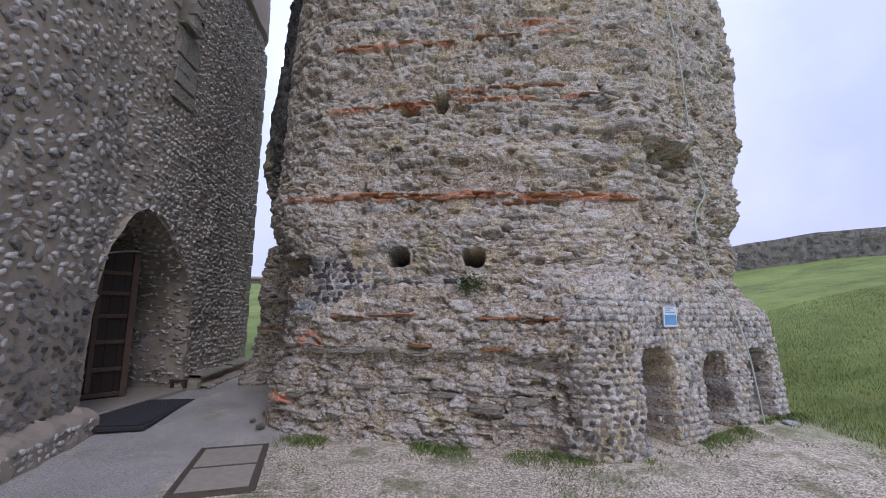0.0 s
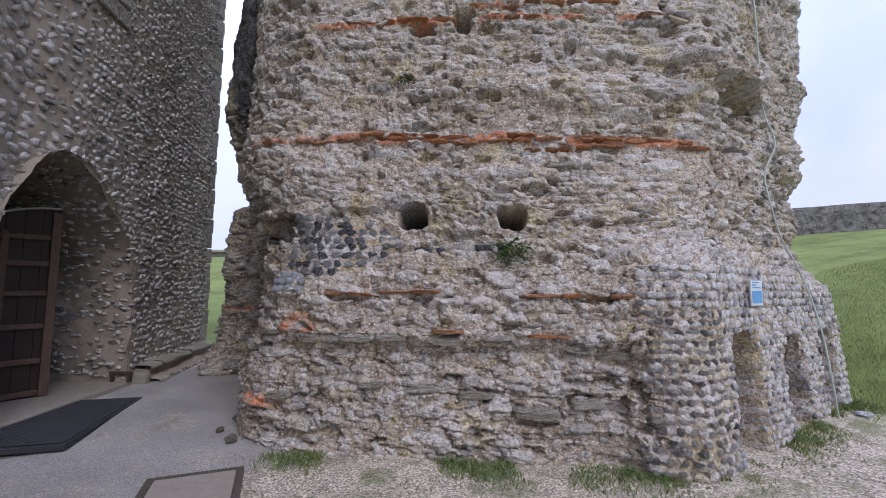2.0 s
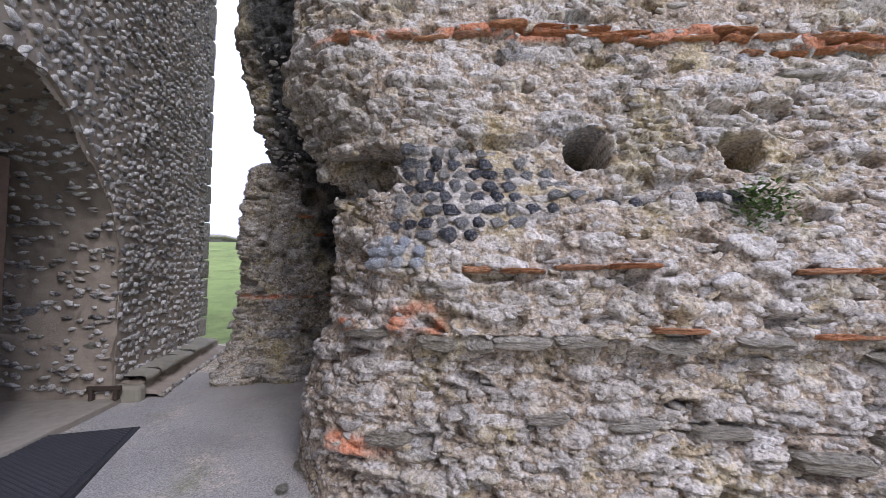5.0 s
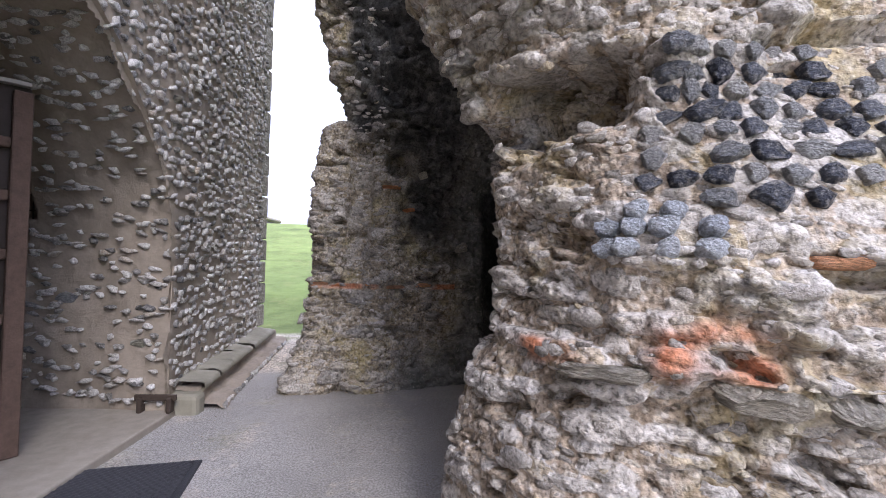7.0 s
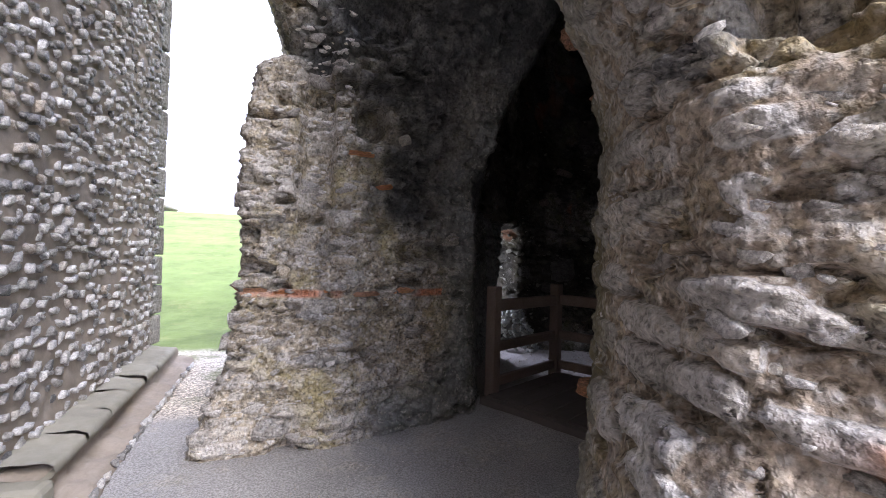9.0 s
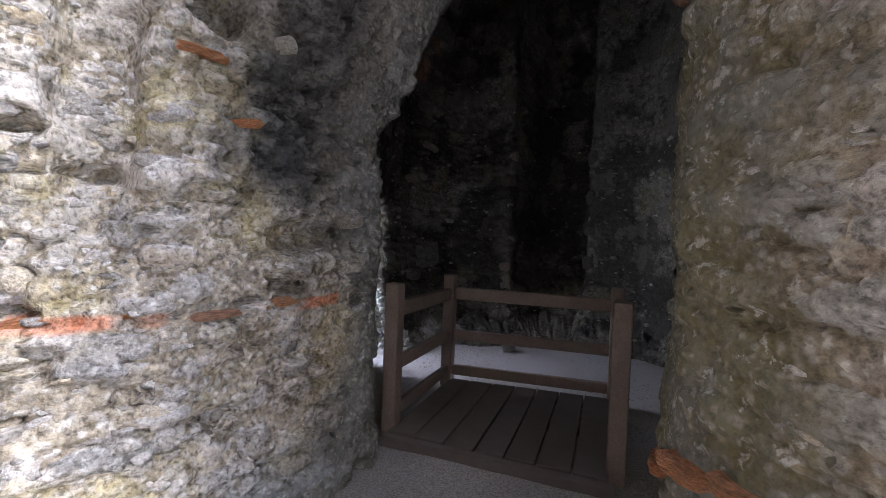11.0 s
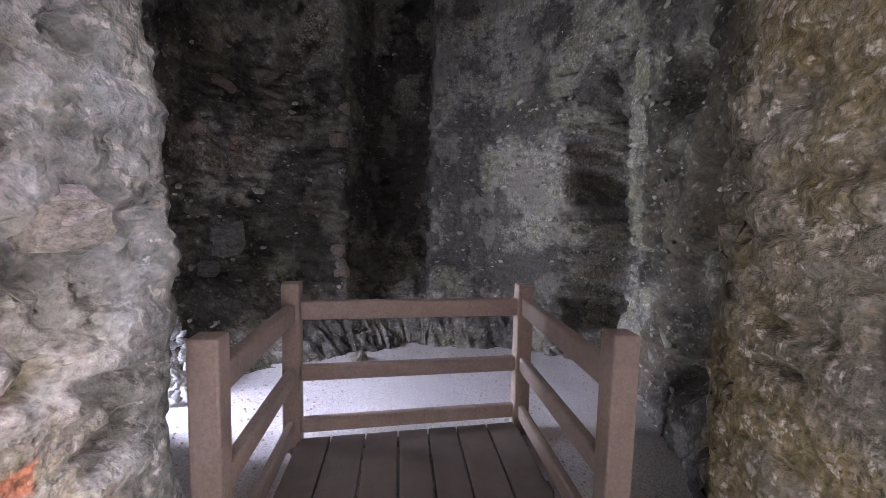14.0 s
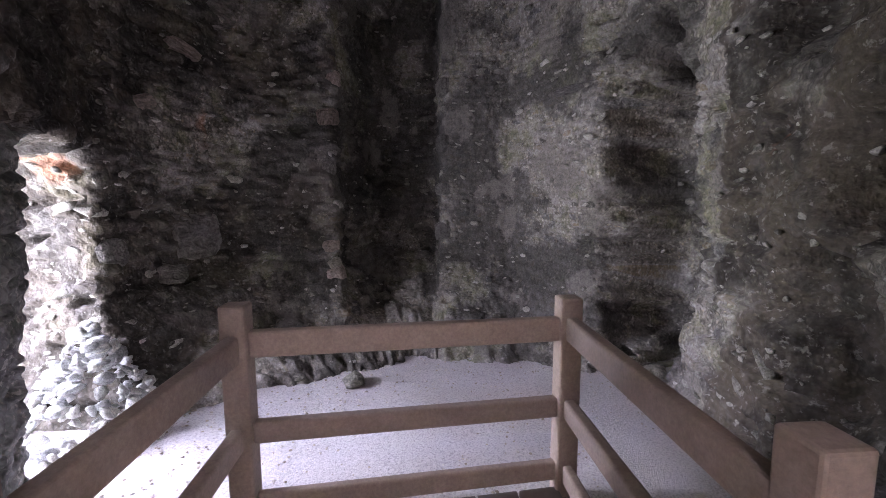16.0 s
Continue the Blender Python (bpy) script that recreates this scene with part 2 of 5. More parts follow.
def raw(name, verts, quads, mat, parent=None, mask=None, smooth=True, dark_tone=None):
    """A mesh from arrays, with the mask that the masonry reads."""
    me = bpy.data.meshes.new(name)
    loops = quads.shape[1]
    me.vertices.add(len(verts))
    me.vertices.foreach_set("co", np.ascontiguousarray(verts, np.float32).ravel())
    me.loops.add(quads.size)
    me.loops.foreach_set("vertex_index", np.ascontiguousarray(quads, np.int32).ravel())
    me.polygons.add(len(quads))
    me.polygons.foreach_set("loop_start", np.arange(0, quads.size, loops, dtype=np.int32))
    me.update(calc_edges=True)
    me.validate()
    if mask is not None:
        a = me.color_attributes.new("mix", "FLOAT_COLOR", "POINT")
        a.data.foreach_set("color", np.ascontiguousarray(mask if mask.shape[1] == 4 else np.c_[mask, np.zeros(len(verts))], np.float32).ravel())
    if dark_tone is not None:
        a = me.attributes.new("dark_tone", "FLOAT", "POINT")
        a.data.foreach_set("value", np.ascontiguousarray(dark_tone, np.float32).ravel())
    if smooth:
        me.shade_smooth()
    return link(name, me, mat, parent)


def hashed(i, j, k, seed=0):
    v = (i.astype(np.int64) * 374761393 + j.astype(np.int64) * 668265263 + k.astype(np.int64) * 2147483647 + seed * 1274126177) & 0xFFFFFFFF
    v = ((v ^ (v >> 13)) * 1274126177) & 0xFFFFFFFF
    v = ((v ^ (v >> 16)) * 2246822519) & 0xFFFFFFFF
    return ((v ^ (v >> 15)) & 0xFFFFFF) / float(0xFFFFFF)


def vnoise(p, seed=0):
    """Smooth value noise, -1 to 1, of points p (n, 3)."""
    b = np.floor(p).astype(np.int64)
    f = p - b
    f = f * f * (3 - 2 * f)
    out = 0
    for dx in (0, 1):
        for dy in (0, 1):
            for dz in (0, 1):
                w = (f[..., 0] if dx else 1 - f[..., 0]) * (f[..., 1] if dy else 1 - f[..., 1]) * (f[..., 2] if dz else 1 - f[..., 2])
                out = out + w * hashed(b[..., 0] + dx, b[..., 1] + dy, b[..., 2] + dz, seed)
    return out * 2 - 1


def fbm(p, scale, octaves=4, seed=0, gain=0.5):
    out, amp = 0, 1.0
    for o in range(octaves):
        out = out + amp * vnoise(p * (scale * 2 ** o) + 17.3 * o, seed + o)
        amp *= gain
    return out


def courses(s, z, h, w, seed=0, jitter=0.35, fill=0.92, sharp=2.0):
    """Stones laid in rough courses: how far each point (s, z) stands proud, 0 to 1, and its stone's number, 0 to 1."""
    row0 = np.floor(z / h).astype(np.int64)
    best, num = np.zeros_like(s), np.zeros_like(s)
    for dr in (-1, 0, 1):
        r = row0 + dr
        off = hashed(r, r * 0, r * 0, seed + 5)
        col0 = np.floor(s / w + off).astype(np.int64)
        for dc in (-1, 0, 1):
            c = col0 + dc
            a, b = hashed(c, r, r * 0, seed + 1), hashed(c, r, r * 0 + 1, seed + 2)
            g, e = hashed(c, r, r * 0 + 2, seed + 3), hashed(c, r, r * 0 + 3, seed + 4)
            cs = (c + 0.5 - off + (a - 0.5) * jitter * 2) * w
            cz = (r + 0.5 + (b - 0.5) * jitter) * h
            ws, hs = w * (0.36 + 0.24 * g) * fill, h * (0.36 + 0.22 * e) * fill
            d = np.abs((s - cs) / ws) ** 2.4 + np.abs((z - cz) / hs) ** 2.4
            v = np.clip(1 - d, 0, 1) ** (1 / sharp) * (0.55 + 0.45 * a)
            better = v > best
            best = np.where(better, v, best)
            num = np.where(better, hashed(c, r, r * 0 + 4, seed + 6), num)
    return best, num


def loft(levels, zs, steps, heights, soft=0.1):
    """A surface through plan lines at several heights. steps: the mesh width along each stretch of the line; heights: (from, to, mesh width) upwards.
    Gives the points (rows, cols, 3), the distance along the line and the normals."""
    levels, zs = np.array(levels, float), np.array(zs, float)
    mean = levels.mean(0)
    run = np.r_[0, np.cumsum(np.linalg.norm(np.diff(mean, axis=0), axis=1))]
    s = np.concatenate([np.linspace(a, b, max(2, int((b - a) / r)), endpoint=False) for a, b, r in zip(run[:-1], run[1:], steps)] + [run[-1:]])
    z = np.concatenate([np.linspace(a, b, max(2, int((b - a) / r)), endpoint=False) for a, b, r in heights] + [[heights[-1][1]]])
    rows, cols = len(z), len(s)
    plan = np.empty((len(zs), cols, 2))
    ker = np.hanning(11)[1:-1]
    ker /= ker.sum()
    for i in range(len(zs)):
        for a in (0, 1):
            plan[i, :, a] = sum(w * np.interp(np.clip(s + soft * o, 0, run[-1]), run, levels[i, :, a]) for w, o in zip(ker, np.linspace(-1, 1, 9)))
    pts = np.empty((rows, cols, 3))
    for a in (0, 1):
        for i in range(cols):
            pts[:, i, a] = np.interp(z, zs, plan[:, i, a])
    pts[:, :, 2] = z[:, None]
    n = np.cross(np.gradient(pts, axis=1), np.gradient(pts, axis=0))
    n /= np.linalg.norm(n, axis=2, keepdims=True) + 1e-9
    return pts, np.broadcast_to(s, (rows, cols)).copy(), n


def rubble(P, S, seed, size=1.0, rough=1.0):
    """The relief of a rubble face, with its stones' mask and numbers."""
    s = S + 0.05 * fbm(P, 2.6, 3, seed + 3)
    z = P[..., 2] + 0.035 * fbm(P, 1.1, 2, seed + 4) + 0.012 * fbm(P, 7.0, 2, seed + 2)
    small, n1 = courses(s, z, 0.075 * size, 0.125 * size, seed, 0.45, 1.0, 4.0)
    large, n2 = courses(s * 1.0 + 3.1, z, 0.125 * size, 0.3 * size, seed + 50, 0.45, 0.95, 5.0)
    large = large * (n2 > 0.62)
    bare = smoothstep(fbm(P, 1.7, 3, seed + 40), 0.0, 0.3)
    small = small * (n1 > 0.22) * (1 - 0.75 * bare)
    st = np.maximum(small * 0.75, large)
    num = np.where(large > small * 0.75, np.clip(n2 * 2.6 - 1.6, 0, 1), n1)
    flat = P * np.array([1.0, 1.0, 1.9])
    pits = smoothstep(fbm(flat, 4.2, 3, seed + 9), 0.5, 0.8)
    seam = fbm(P * np.array([1.0, 1.0, 3.4]), 1.6, 4, seed + 20, 0.55)
    crack = smoothstep(0.11 - np.abs(seam), 0.0, 0.1) * smoothstep(fbm(P, 1.4, 3, seed + 24), -0.3, 0.2)
    crack2 = smoothstep(0.09 - np.abs(fbm(flat, 4.0, 3, seed + 26)), 0.0, 0.09) * smoothstep(fbm(P, 2.2, 2, seed + 28), -0.1, 0.3)
    disp = rough * (0.06 * fbm(flat * 0.5, 1.6, 4, seed + 6) - 0.12 * pits - 0.062 * crack - 0.035 * crack2) + 0.03 * size * small + 0.05 * size * large + rough * 0.014 * fbm(flat, 12.0, 3, seed + 15, 0.75)
    ledge = fbm(P * np.array([0.5, 0.5, 6.0]), 1.0, 3, seed + 30)
    disp = disp + rough * 0.022 * smoothstep(ledge, 0.1, 0.4)
    return disp, st, num


class Face:
    """A built face of masonry that pieces can be set into."""

    def __init__(self, P, V, N, S):
        self.P, self.V, self.N, self.S = P, V, N, S
        self.zs = P[:, P.shape[1] // 2, 2]

    def near(self, x, y, z):
        """The place and the normal of the face nearest to x, y at the height z."""
        r = int(np.clip(np.searchsorted(self.zs, z), 0, len(self.zs) - 1))
        c = int(np.argmin((self.P[r, :, 0] - x) ** 2 + (self.P[r, :, 1] - y) ** 2))
        return Vector(self.V[r, c]), Vector(self.N[r, c])


def on_face(at, n, size, spin=0.0, sink=0.0):
    """The pose of a piece whose z looks out of the face and whose x lies level along it."""
    up = Vector((0, 0, 1))
    nn = Vector((n.x, n.y, n.z * 0.5)).normalized()
    ax = up.cross(nn).normalized()
    ay = nn.cross(ax)
    m = Matrix((ax, ay, nn)).transposed().to_4x4()
    return Matrix.Translation(at - nn * sink) @ m @ Matrix.Rotation(spin, 4, "Z") @ Matrix.Diagonal((*size, 1))


def stone_arrays(seed, detail=2, flat=0.5, rough=0.25, cuts=6):
    """Points and triangles of one broken stone, about 1 across."""
    bm = bmesh.new()
    bmesh.ops.create_icosphere(bm, subdivisions=detail, radius=0.5)
    v = np.array([p.co for p in bm.verts])
    f = np.array([[q.index for q in p.verts] for p in bm.faces])
    bm.free()
    v = v * (1 + rough * fbm(v + seed * 7.7, 2.3, 3, seed, 0.7))[:, None]
    g = np.random.default_rng(seed)
    for _ in range(cuts):
        d = g.normal(size=3)
        d /= np.linalg.norm(d)
        over = np.clip(v @ d - g.uniform(0.27, 0.42), 0, None)
        v = v - over[:, None] * d * 0.9
    v[:, 2] = np.minimum(v[:, 2], flat * 0.5 + 0.05 * v[:, 0] * g.normal())
    return v, f


def stone_mesh(name, seed, mat, **kw):
    v, f = stone_arrays(seed, **kw)
    me = bpy.data.meshes.new(name)
    me.from_pydata(v.tolist(), [], f.tolist())
    me.materials.append(mat)
    return me


def slab_mesh(name, seed, mat):
    """A flat broken slab or tile, 1 by 1 by 1, with chipped edges."""
    bm = bmesh.new()
    bmesh.ops.create_cube(bm, size=1.0)
    bmesh.ops.subdivide_edges(bm, edges=list(bm.edges), cuts=3, use_grid_fill=True)
    v = np.array([p.co for p in bm.verts])
    n = np.stack([fbm(v + seed * 3.1 + o, 2.4, 2, seed) for o in (0, 11.3, 23.9)], -1)
    v = (v + n * np.array([0.07, 0.09, 0.09])) * (1 - 0.1 * (np.abs(v) > 0.45).sum(-1, keepdims=True))
    for p, c in zip(bm.verts, v):
        p.co = c
    me = bpy.data.meshes.new(name)
    bm.to_mesh(me)
    bm.free()
    me.materials.append(mat)
    return me


def heap(name, poses, mat, parent, seed, detail=2, **kw):
    """Many stones as one mesh: poses is a list of matrices."""
    kinds = [stone_arrays(seed + i, detail, **kw) for i in range(6)]
    vs, fs, base = [], [], 0
    for i, m in enumerate(poses):
        v, f = kinds[i % 6]
        a = np.array(m)
        vs.append(v @ a[:3, :3].T + a[:3, 3])
        fs.append(f + base)
        base += len(v)
    ob = raw(name, np.concatenate(vs), np.concatenate(fs), mat, parent, None, smooth=False)
    return tagged(ob, kind="stuff")


def pieces(name, meshes, poses, parent):
    for i, m in enumerate(poses):
        ob = new(name, meshes[i % len(meshes)])
        ob.parent = parent
        ob.matrix_local = m


def quads_of(rows, cols, keep=None, flip=False):
    i = np.arange(rows * cols).reshape(rows, cols)
    q = np.stack([i[:-1, :-1], i[:-1, 1:], i[1:, 1:], i[1:, :-1]], -1)
    if flip:
        q = q[..., ::-1]
    if keep is not None:
        q = q[keep]
    return q.reshape(-1, 4)


def dent(pts, at, radii, depth, edge=4.0):
    """A hole or a bulge: depth where pts lie within radii of at, falling off at the rim."""
    d = ((np.abs((pts - np.array(at)) / np.array(radii)) ** 3).sum(-1)) ** (1 / 3)
    close = d < 2.5
    d[close] = d[close] + 0.22 * fbm(pts[close], 5.0, 3, 99)
    return depth / (1 + np.exp(np.clip((d - 1) * edge * 2.2, -50, 50)))


def smoothstep(x, a, b):
    t = np.clip((x - a) / (b - a), 0, 1)
    return t * t * (3 - 2 * t)


# ---- ground ----


def ground_z(x, y):
    x, y = np.asarray(x, float), np.asarray(y, float)
    base = 0.1 * smoothstep(y, 4.6, 7.5)
    back = smoothstep(y, 12.5, 17.0) * np.clip(y - 14.0, 0, 34) * 0.135
    side = np.interp((x - 5.6) * 0.83 + (y - 4.0) * 0.3, [0, 1, 5, 9, 20, 24], [0, 0.08, 0.95, 2.2, 4.75, 4.95])
    side = side * smoothstep(x, 4.6, 9.0)
    top = np.maximum(back, side)
    return base + np.minimum(top, np.where(back > side, 5.2, 4.95))


def spaced(lo, hi, step, far, grow=1.16):
    a = list(np.arange(lo, hi + 1e-6, step))
    d, x = step, a[-1]
    while x < far:
        d *= grow
        x += d
        a.append(x)
    d, x, pre = step, lo, []
    while x > -far:
        d *= grow
        x -= d
        pre.append(x)
    return np.array(pre[::-1] + a)


gx, gy = spaced(-6.5, 7.5, 0.06, 900), spaced(-2.0, 13.5, 0.06, 900)
GX, GY = np.meshgrid(gx, gy)
GP = np.stack([GX, GY, GX * 0], -1)
near = np.exp(-(((GX - 0.5) / 12) ** 2 + ((GY - 5) / 12) ** 2))
wob = fbm(GP, 0.8, 4, 3)
GZ = ground_z(GX, GY) + 0.018 * near * fbm(GP, 1.3, 5, 8)
# tarred path along the tower and round into the passage, loose gravel beside the ruin, grass beyond
path_edge = np.interp(GY, [-4, 3.6, 4.6, 5.4, 6.2, 9.0], [-1.9, -2.4, -2.55, -1.9, -1.2, 4.0])
tar = smoothstep(path_edge + 0.12 * wob - GX, -0.12, 0.12) * (1 - smoothstep(GY, 9.5, 9.9) * (GX < -2.4))
lawn = np.clip(smoothstep(GX + 0.5 * wob - np.interp(GY, [0, 3, 6, 9], [6.5, 5.0, 4.8, 5.2]), -0.8, 1.0)
               + smoothstep(GY + 0.25 * wob, 12.1, 12.6) + smoothstep(-GX, 7.5, 8.5) + smoothstep(-GY, 3, 5), 0, 1)
chalk = smoothstep(GX + 0.55 * (GY - 9.7) + 0.1 * wob, -1.5, -1.0) * smoothstep(GY, 8.2, 8.5) * (GX < 3.7) * (1 - smoothstep(GY, 12.6, 13.2))
ground = raw("ground", np.stack([GX, GY, GZ], -1).reshape(-1, 3), quads_of(*GX.shape), None, None,
             np.stack([tar, lawn, chalk], -1).reshape(-1, 3))
tagged(ground, "trodden ground of tar, gravel and mown grass", "ground", kind="structure")
k = Mat("path_gravel_and_grass", 0.95)
a_tar, a_lawn, a_x = k.attr()
peb = k.voronoi(75, "F1", "Color")
pd = k.noise(95, 7, 0.7)
grit = k.noise(160, 6, 0.7)
gravel = k.mix(k.noise(3, 5), (0.47, 0.4, 0.31), (0.62, 0.55, 0.455))
gravel = k.mix(0.8, gravel, k.ramp(peb, (0.2, 0.3), (0.5, 0.95), (0.8, 1.8)), "MULTIPLY")
moss = k.ramp(k.noise(1.6, 6, 0.7), (0.5, 0.0), (0.62, 0.65))
gravel = k.mix(moss, gravel, (0.13, 0.15, 0.05))
speck = k.ramp(k.noise(85, 4, 0.7), (0.38, 0.0), (0.62, 1.0))
tarc = k.mix(speck, (0.25, 0.235, 0.215), (0.54, 0.51, 0.475))
loose = k.ramp(k.noise(1.3, 8, 0.75), (0.52, 0.0), (0.64, 0.6))
tarc = k.mix(loose, tarc, gravel)
tarc = k.mix(0.5, tarc, k.ramp(k.noise(1.1, 6), (0.3, 0.65), (0.7, 1.2)), "MULTIPLY")
grass = k.mix(k.noise(2.5, 8, 0.7), (0.12, 0.17, 0.04), (0.215, 0.26, 0.085))
grass = k.mix(0.8, grass, k.ramp(k.noise(0.35, 8, 0.75), (0.34, 0.5), (0.5, 1.0), (0.66, 1.4)), "MULTIPLY")
grass = k.mix(k.ramp(k.noise(1.1, 8, 0.75), (0.55, 0.0), (0.66, 0.5)), grass, (0.3, 0.28, 0.11))
col = k.mix(a_tar, gravel, tarc)
col = k.mix(a_lawn, col, grass)
chalky = k.mix(k.noise(2, 5), (0.48, 0.445, 0.44), (0.64, 0.6, 0.595))
chalky = k.mix(0.8, chalky, k.ramp(k.noise(70, 7, 0.75), (0.36, 0.45), (0.5, 1.0), (0.66, 1.3)), "MULTIPLY")
col = k.mix(a_x, col, chalky)
k.bump(k.math("ADD", k.math("MULTIPLY", pd, 0.7), k.math("MULTIPLY", grit, 0.4)), 0.02, 0.8)
ground.data.materials.append(k.done(col))

# ---- the ruin: its outer face ----
Z_FRONT = [-0.3, 0.5, 1.02, 1.14, 1.6, 1.85, 2.15, 2.7, 3.3, 4.4, 6.0, 9.6]
FRONT = [
    # back right, buttress end, its shoulder, corner, inner corner, face, face end, corner, side, side, passage, passage end, turn
    [(6.6, 10.5), (5.6, 7.5), (5.42, 6.88), (1.92, 4.86), (1.5, 4.98), (1.3, 5.16), (-1.6, 5.66), (-2.35, 6.05), (-2.58, 6.6), (-2.23, 7.25), (-1.93, 7.55), (-0.98, 8), (-0.75, 8)],
    [(6.6, 10.5), (5.55, 7.5), (5.38, 6.9), (1.9, 4.9), (1.5, 5.02), (1.32, 5.22), (-1.6, 5.72), (-2.3, 6.1), (-2.53, 6.6), (-2.18, 7.3), (-1.91, 7.6), (-0.96, 8.03), (-0.75, 8.03)],
    [(6.6, 10.5), (5.5, 7.5), (5.32, 6.92), (1.92, 4.93), (1.52, 5.06), (1.34, 5.26), (-1.55, 5.74), (-2.16, 6.02), (-2.46, 6.5), (-2.16, 7.3), (-1.91, 7.62), (-0.96, 8.04), (-0.75, 8.04)],
    [(6.6, 10.5), (5.45, 7.5), (5.3, 6.93), (1.92, 4.95), (1.54, 5.06), (1.34, 5.16), (-1.52, 5.62), (-2.04, 5.9), (-2.38, 6.45), (-2.14, 7.3), (-1.91, 7.62), (-0.96, 8.04), (-0.75, 8.04)],
    [(6.5, 10.5), (5.4, 7.5), (5.22, 6.94), (1.96, 5), (1.62, 5.1), (1.38, 5.26), (-1.56, 5.73), (-2, 5.97), (-2.36, 6.5), (-2.14, 7.27), (-1.92, 7.62), (-0.96, 8.04), (-0.75, 8.04)],
    [(6.4, 10.5), (5.2, 7.5), (4.95, 6.95), (2.05, 5.12), (1.75, 5.2), (1.4, 5.36), (-1.6, 5.84), (-1.98, 6.05), (-2.33, 6.55), (-2.14, 7.25), (-1.92, 7.62), (-0.96, 8.04), (-0.75, 8.04)],
    [(6.3, 10.5), (5.1, 7.6), (4.78, 6.98), (2.35, 5.55), (2, 5.5), (1.4, 5.52), (-1.75, 5.98), (-2.05, 6.2), (-2.33, 6.65), (-2.16, 7.2), (-1.93, 7.6), (-0.96, 8.04), (-0.75, 8.04)],
    [(6.2, 10.5), (5.05, 7.6), (4.75, 6.95), (2.6, 5.72), (2.2, 5.62), (1.4, 5.64), (-1.95, 6.12), (-2.3, 6.35), (-2.68, 6.75), (-2.43, 7.3), (-2.03, 7.6), (-0.96, 8.04), (-0.75, 8.04)],
    [(6.2, 10.5), (5.15, 7.6), (4.85, 6.98), (2.85, 5.98), (2.3, 5.88), (1.4, 5.82), (-1.95, 6.28), (-2.38, 6.5), (-2.76, 6.95), (-2.48, 7.5), (-2.03, 7.8), (-0.96, 8.04), (-0.75, 8.04)],
    [(6.2, 10.5), (5.3, 7.6), (5, 6.95), (2.95, 5.9), (2.35, 5.98), (1.4, 5.96), (-1.9, 6.42), (-2.4, 6.7), (-2.78, 7.1), (-2.48, 7.6), (-2.03, 7.8), (-0.96, 8.04), (-0.75, 8.04)],
    [(6.2, 10.5), (5.3, 7.6), (5.05, 7), (2.85, 6), (2.35, 6.1), (1.4, 6.12), (-1.9, 6.56), (-2.4, 6.8), (-2.78, 7.2), (-2.48, 7.6), (-2.03, 7.8), (-0.96, 8.04), (-0.75, 8.04)],
    [(6.1, 10.5), (5.2, 7.8), (4.9, 7.3), (2.5, 6.3), (2.2, 6.36), (1.4, 6.4), (-1.6, 6.8), (-2.2, 7), (-2.58, 7.4), (-2.38, 7.7), (-2.03, 7.8), (-0.96, 8.04), (-0.75, 8.04)],
]
P, S, N = loft(FRONT, Z_FRONT, [0.12, 0.06, 0.018, 0.016, 0.015, 0.0135, 0.0135, 0.0135, 0.016, 0.018, 0.018, 0.04], [(-0.3, 2.8, 0.0125), (2.8, 5.0, 0.019), (5.0, 7.2, 0.03), (7.2, 9.6, 0.08)])
N = -N if N[len(N) // 2, N.shape[1] // 2, 1] > 0 else N
disp, st, num = rubble(P, S, 100, 1.0, 0.8)
X, Y, Z = P[..., 0], P[..., 1], P[..., 2]
# the passage side is worn smoother, and the buttress facing is flatter than the rubble
disp = disp * (1 - 0.55 * smoothstep(Y, 6.8, 7.3) * (X < 0))
butt = smoothstep(X, 1.45, 1.7) * (1 - smoothstep(Z + 0.25 * (X - 3) * 0.3, 1.75, 2.0))
f_st, f_num = courses(S, Z + 0.015 * fbm(P, 3, 2, 3), 0.088, 0.12, 7, 0.4, 0.92, 2.2)
disp = disp * (1 - butt) + butt * (0.03 * f_st + 0.02 * fbm(P, 2.2, 4, 13))
st, num = np.where(butt > 0.5, f_st, st), np.where(butt > 0.5, f_num, num)
# the neat flint panel at the face's far corner
panel = dent(P, (-1.5, 5.8, 1.95), (0.62, 0.6, 0.34), 1.0, 5)
disp = disp * (1 - 0.75 * panel)
# dark flint band under the putlog holes
tile = np.zeros_like(S)
face = smoothstep(X, -2.5, -2.2) * (1 - smoothstep(X, 2.5, 2.8)) * (Y < 7)
for z0, half, a, b in ((3.22, 0.05, -2.6, 2.8), (4.78, 0.04, -1.9, 2.4), (4.98, 0.025, 0, 2.4), (5.88, 0.04, -1.9, 2.2), (6.1, 0.03, 0.3, 2.2)):
    zz = Z + 0.05 * fbm(P, 0.9, 3, int(z0 * 10)) - 0.03 * X * (z0 > 4)
    band = (np.abs(zz - z0) < half) * face * smoothstep(X, a, a + 0.2) * (1 - smoothstep(X, b - 0.3, b))
    tile = np.maximum(tile, band * smoothstep(fbm(P * np.array([1, 1, 4]), 2.5, 3, 77), -0.25, 0.15))
for at, radii in (((-1.78, 5.85, 1.22), (0.16, 0.5, 0.1)), ((-2.2, 5.95, 1.16), (0.09, 0.4, 0.05)), ((-2.1, 6.1, 0.45), (0.2, 0.5, 0.06))):
    tile = np.maximum(tile, np.clip(dent(P, at, radii, 1.0, 4) * (0.6 + fbm(P, 9, 3, 5)), 0, 1))
disp = disp + 0.02 * tile
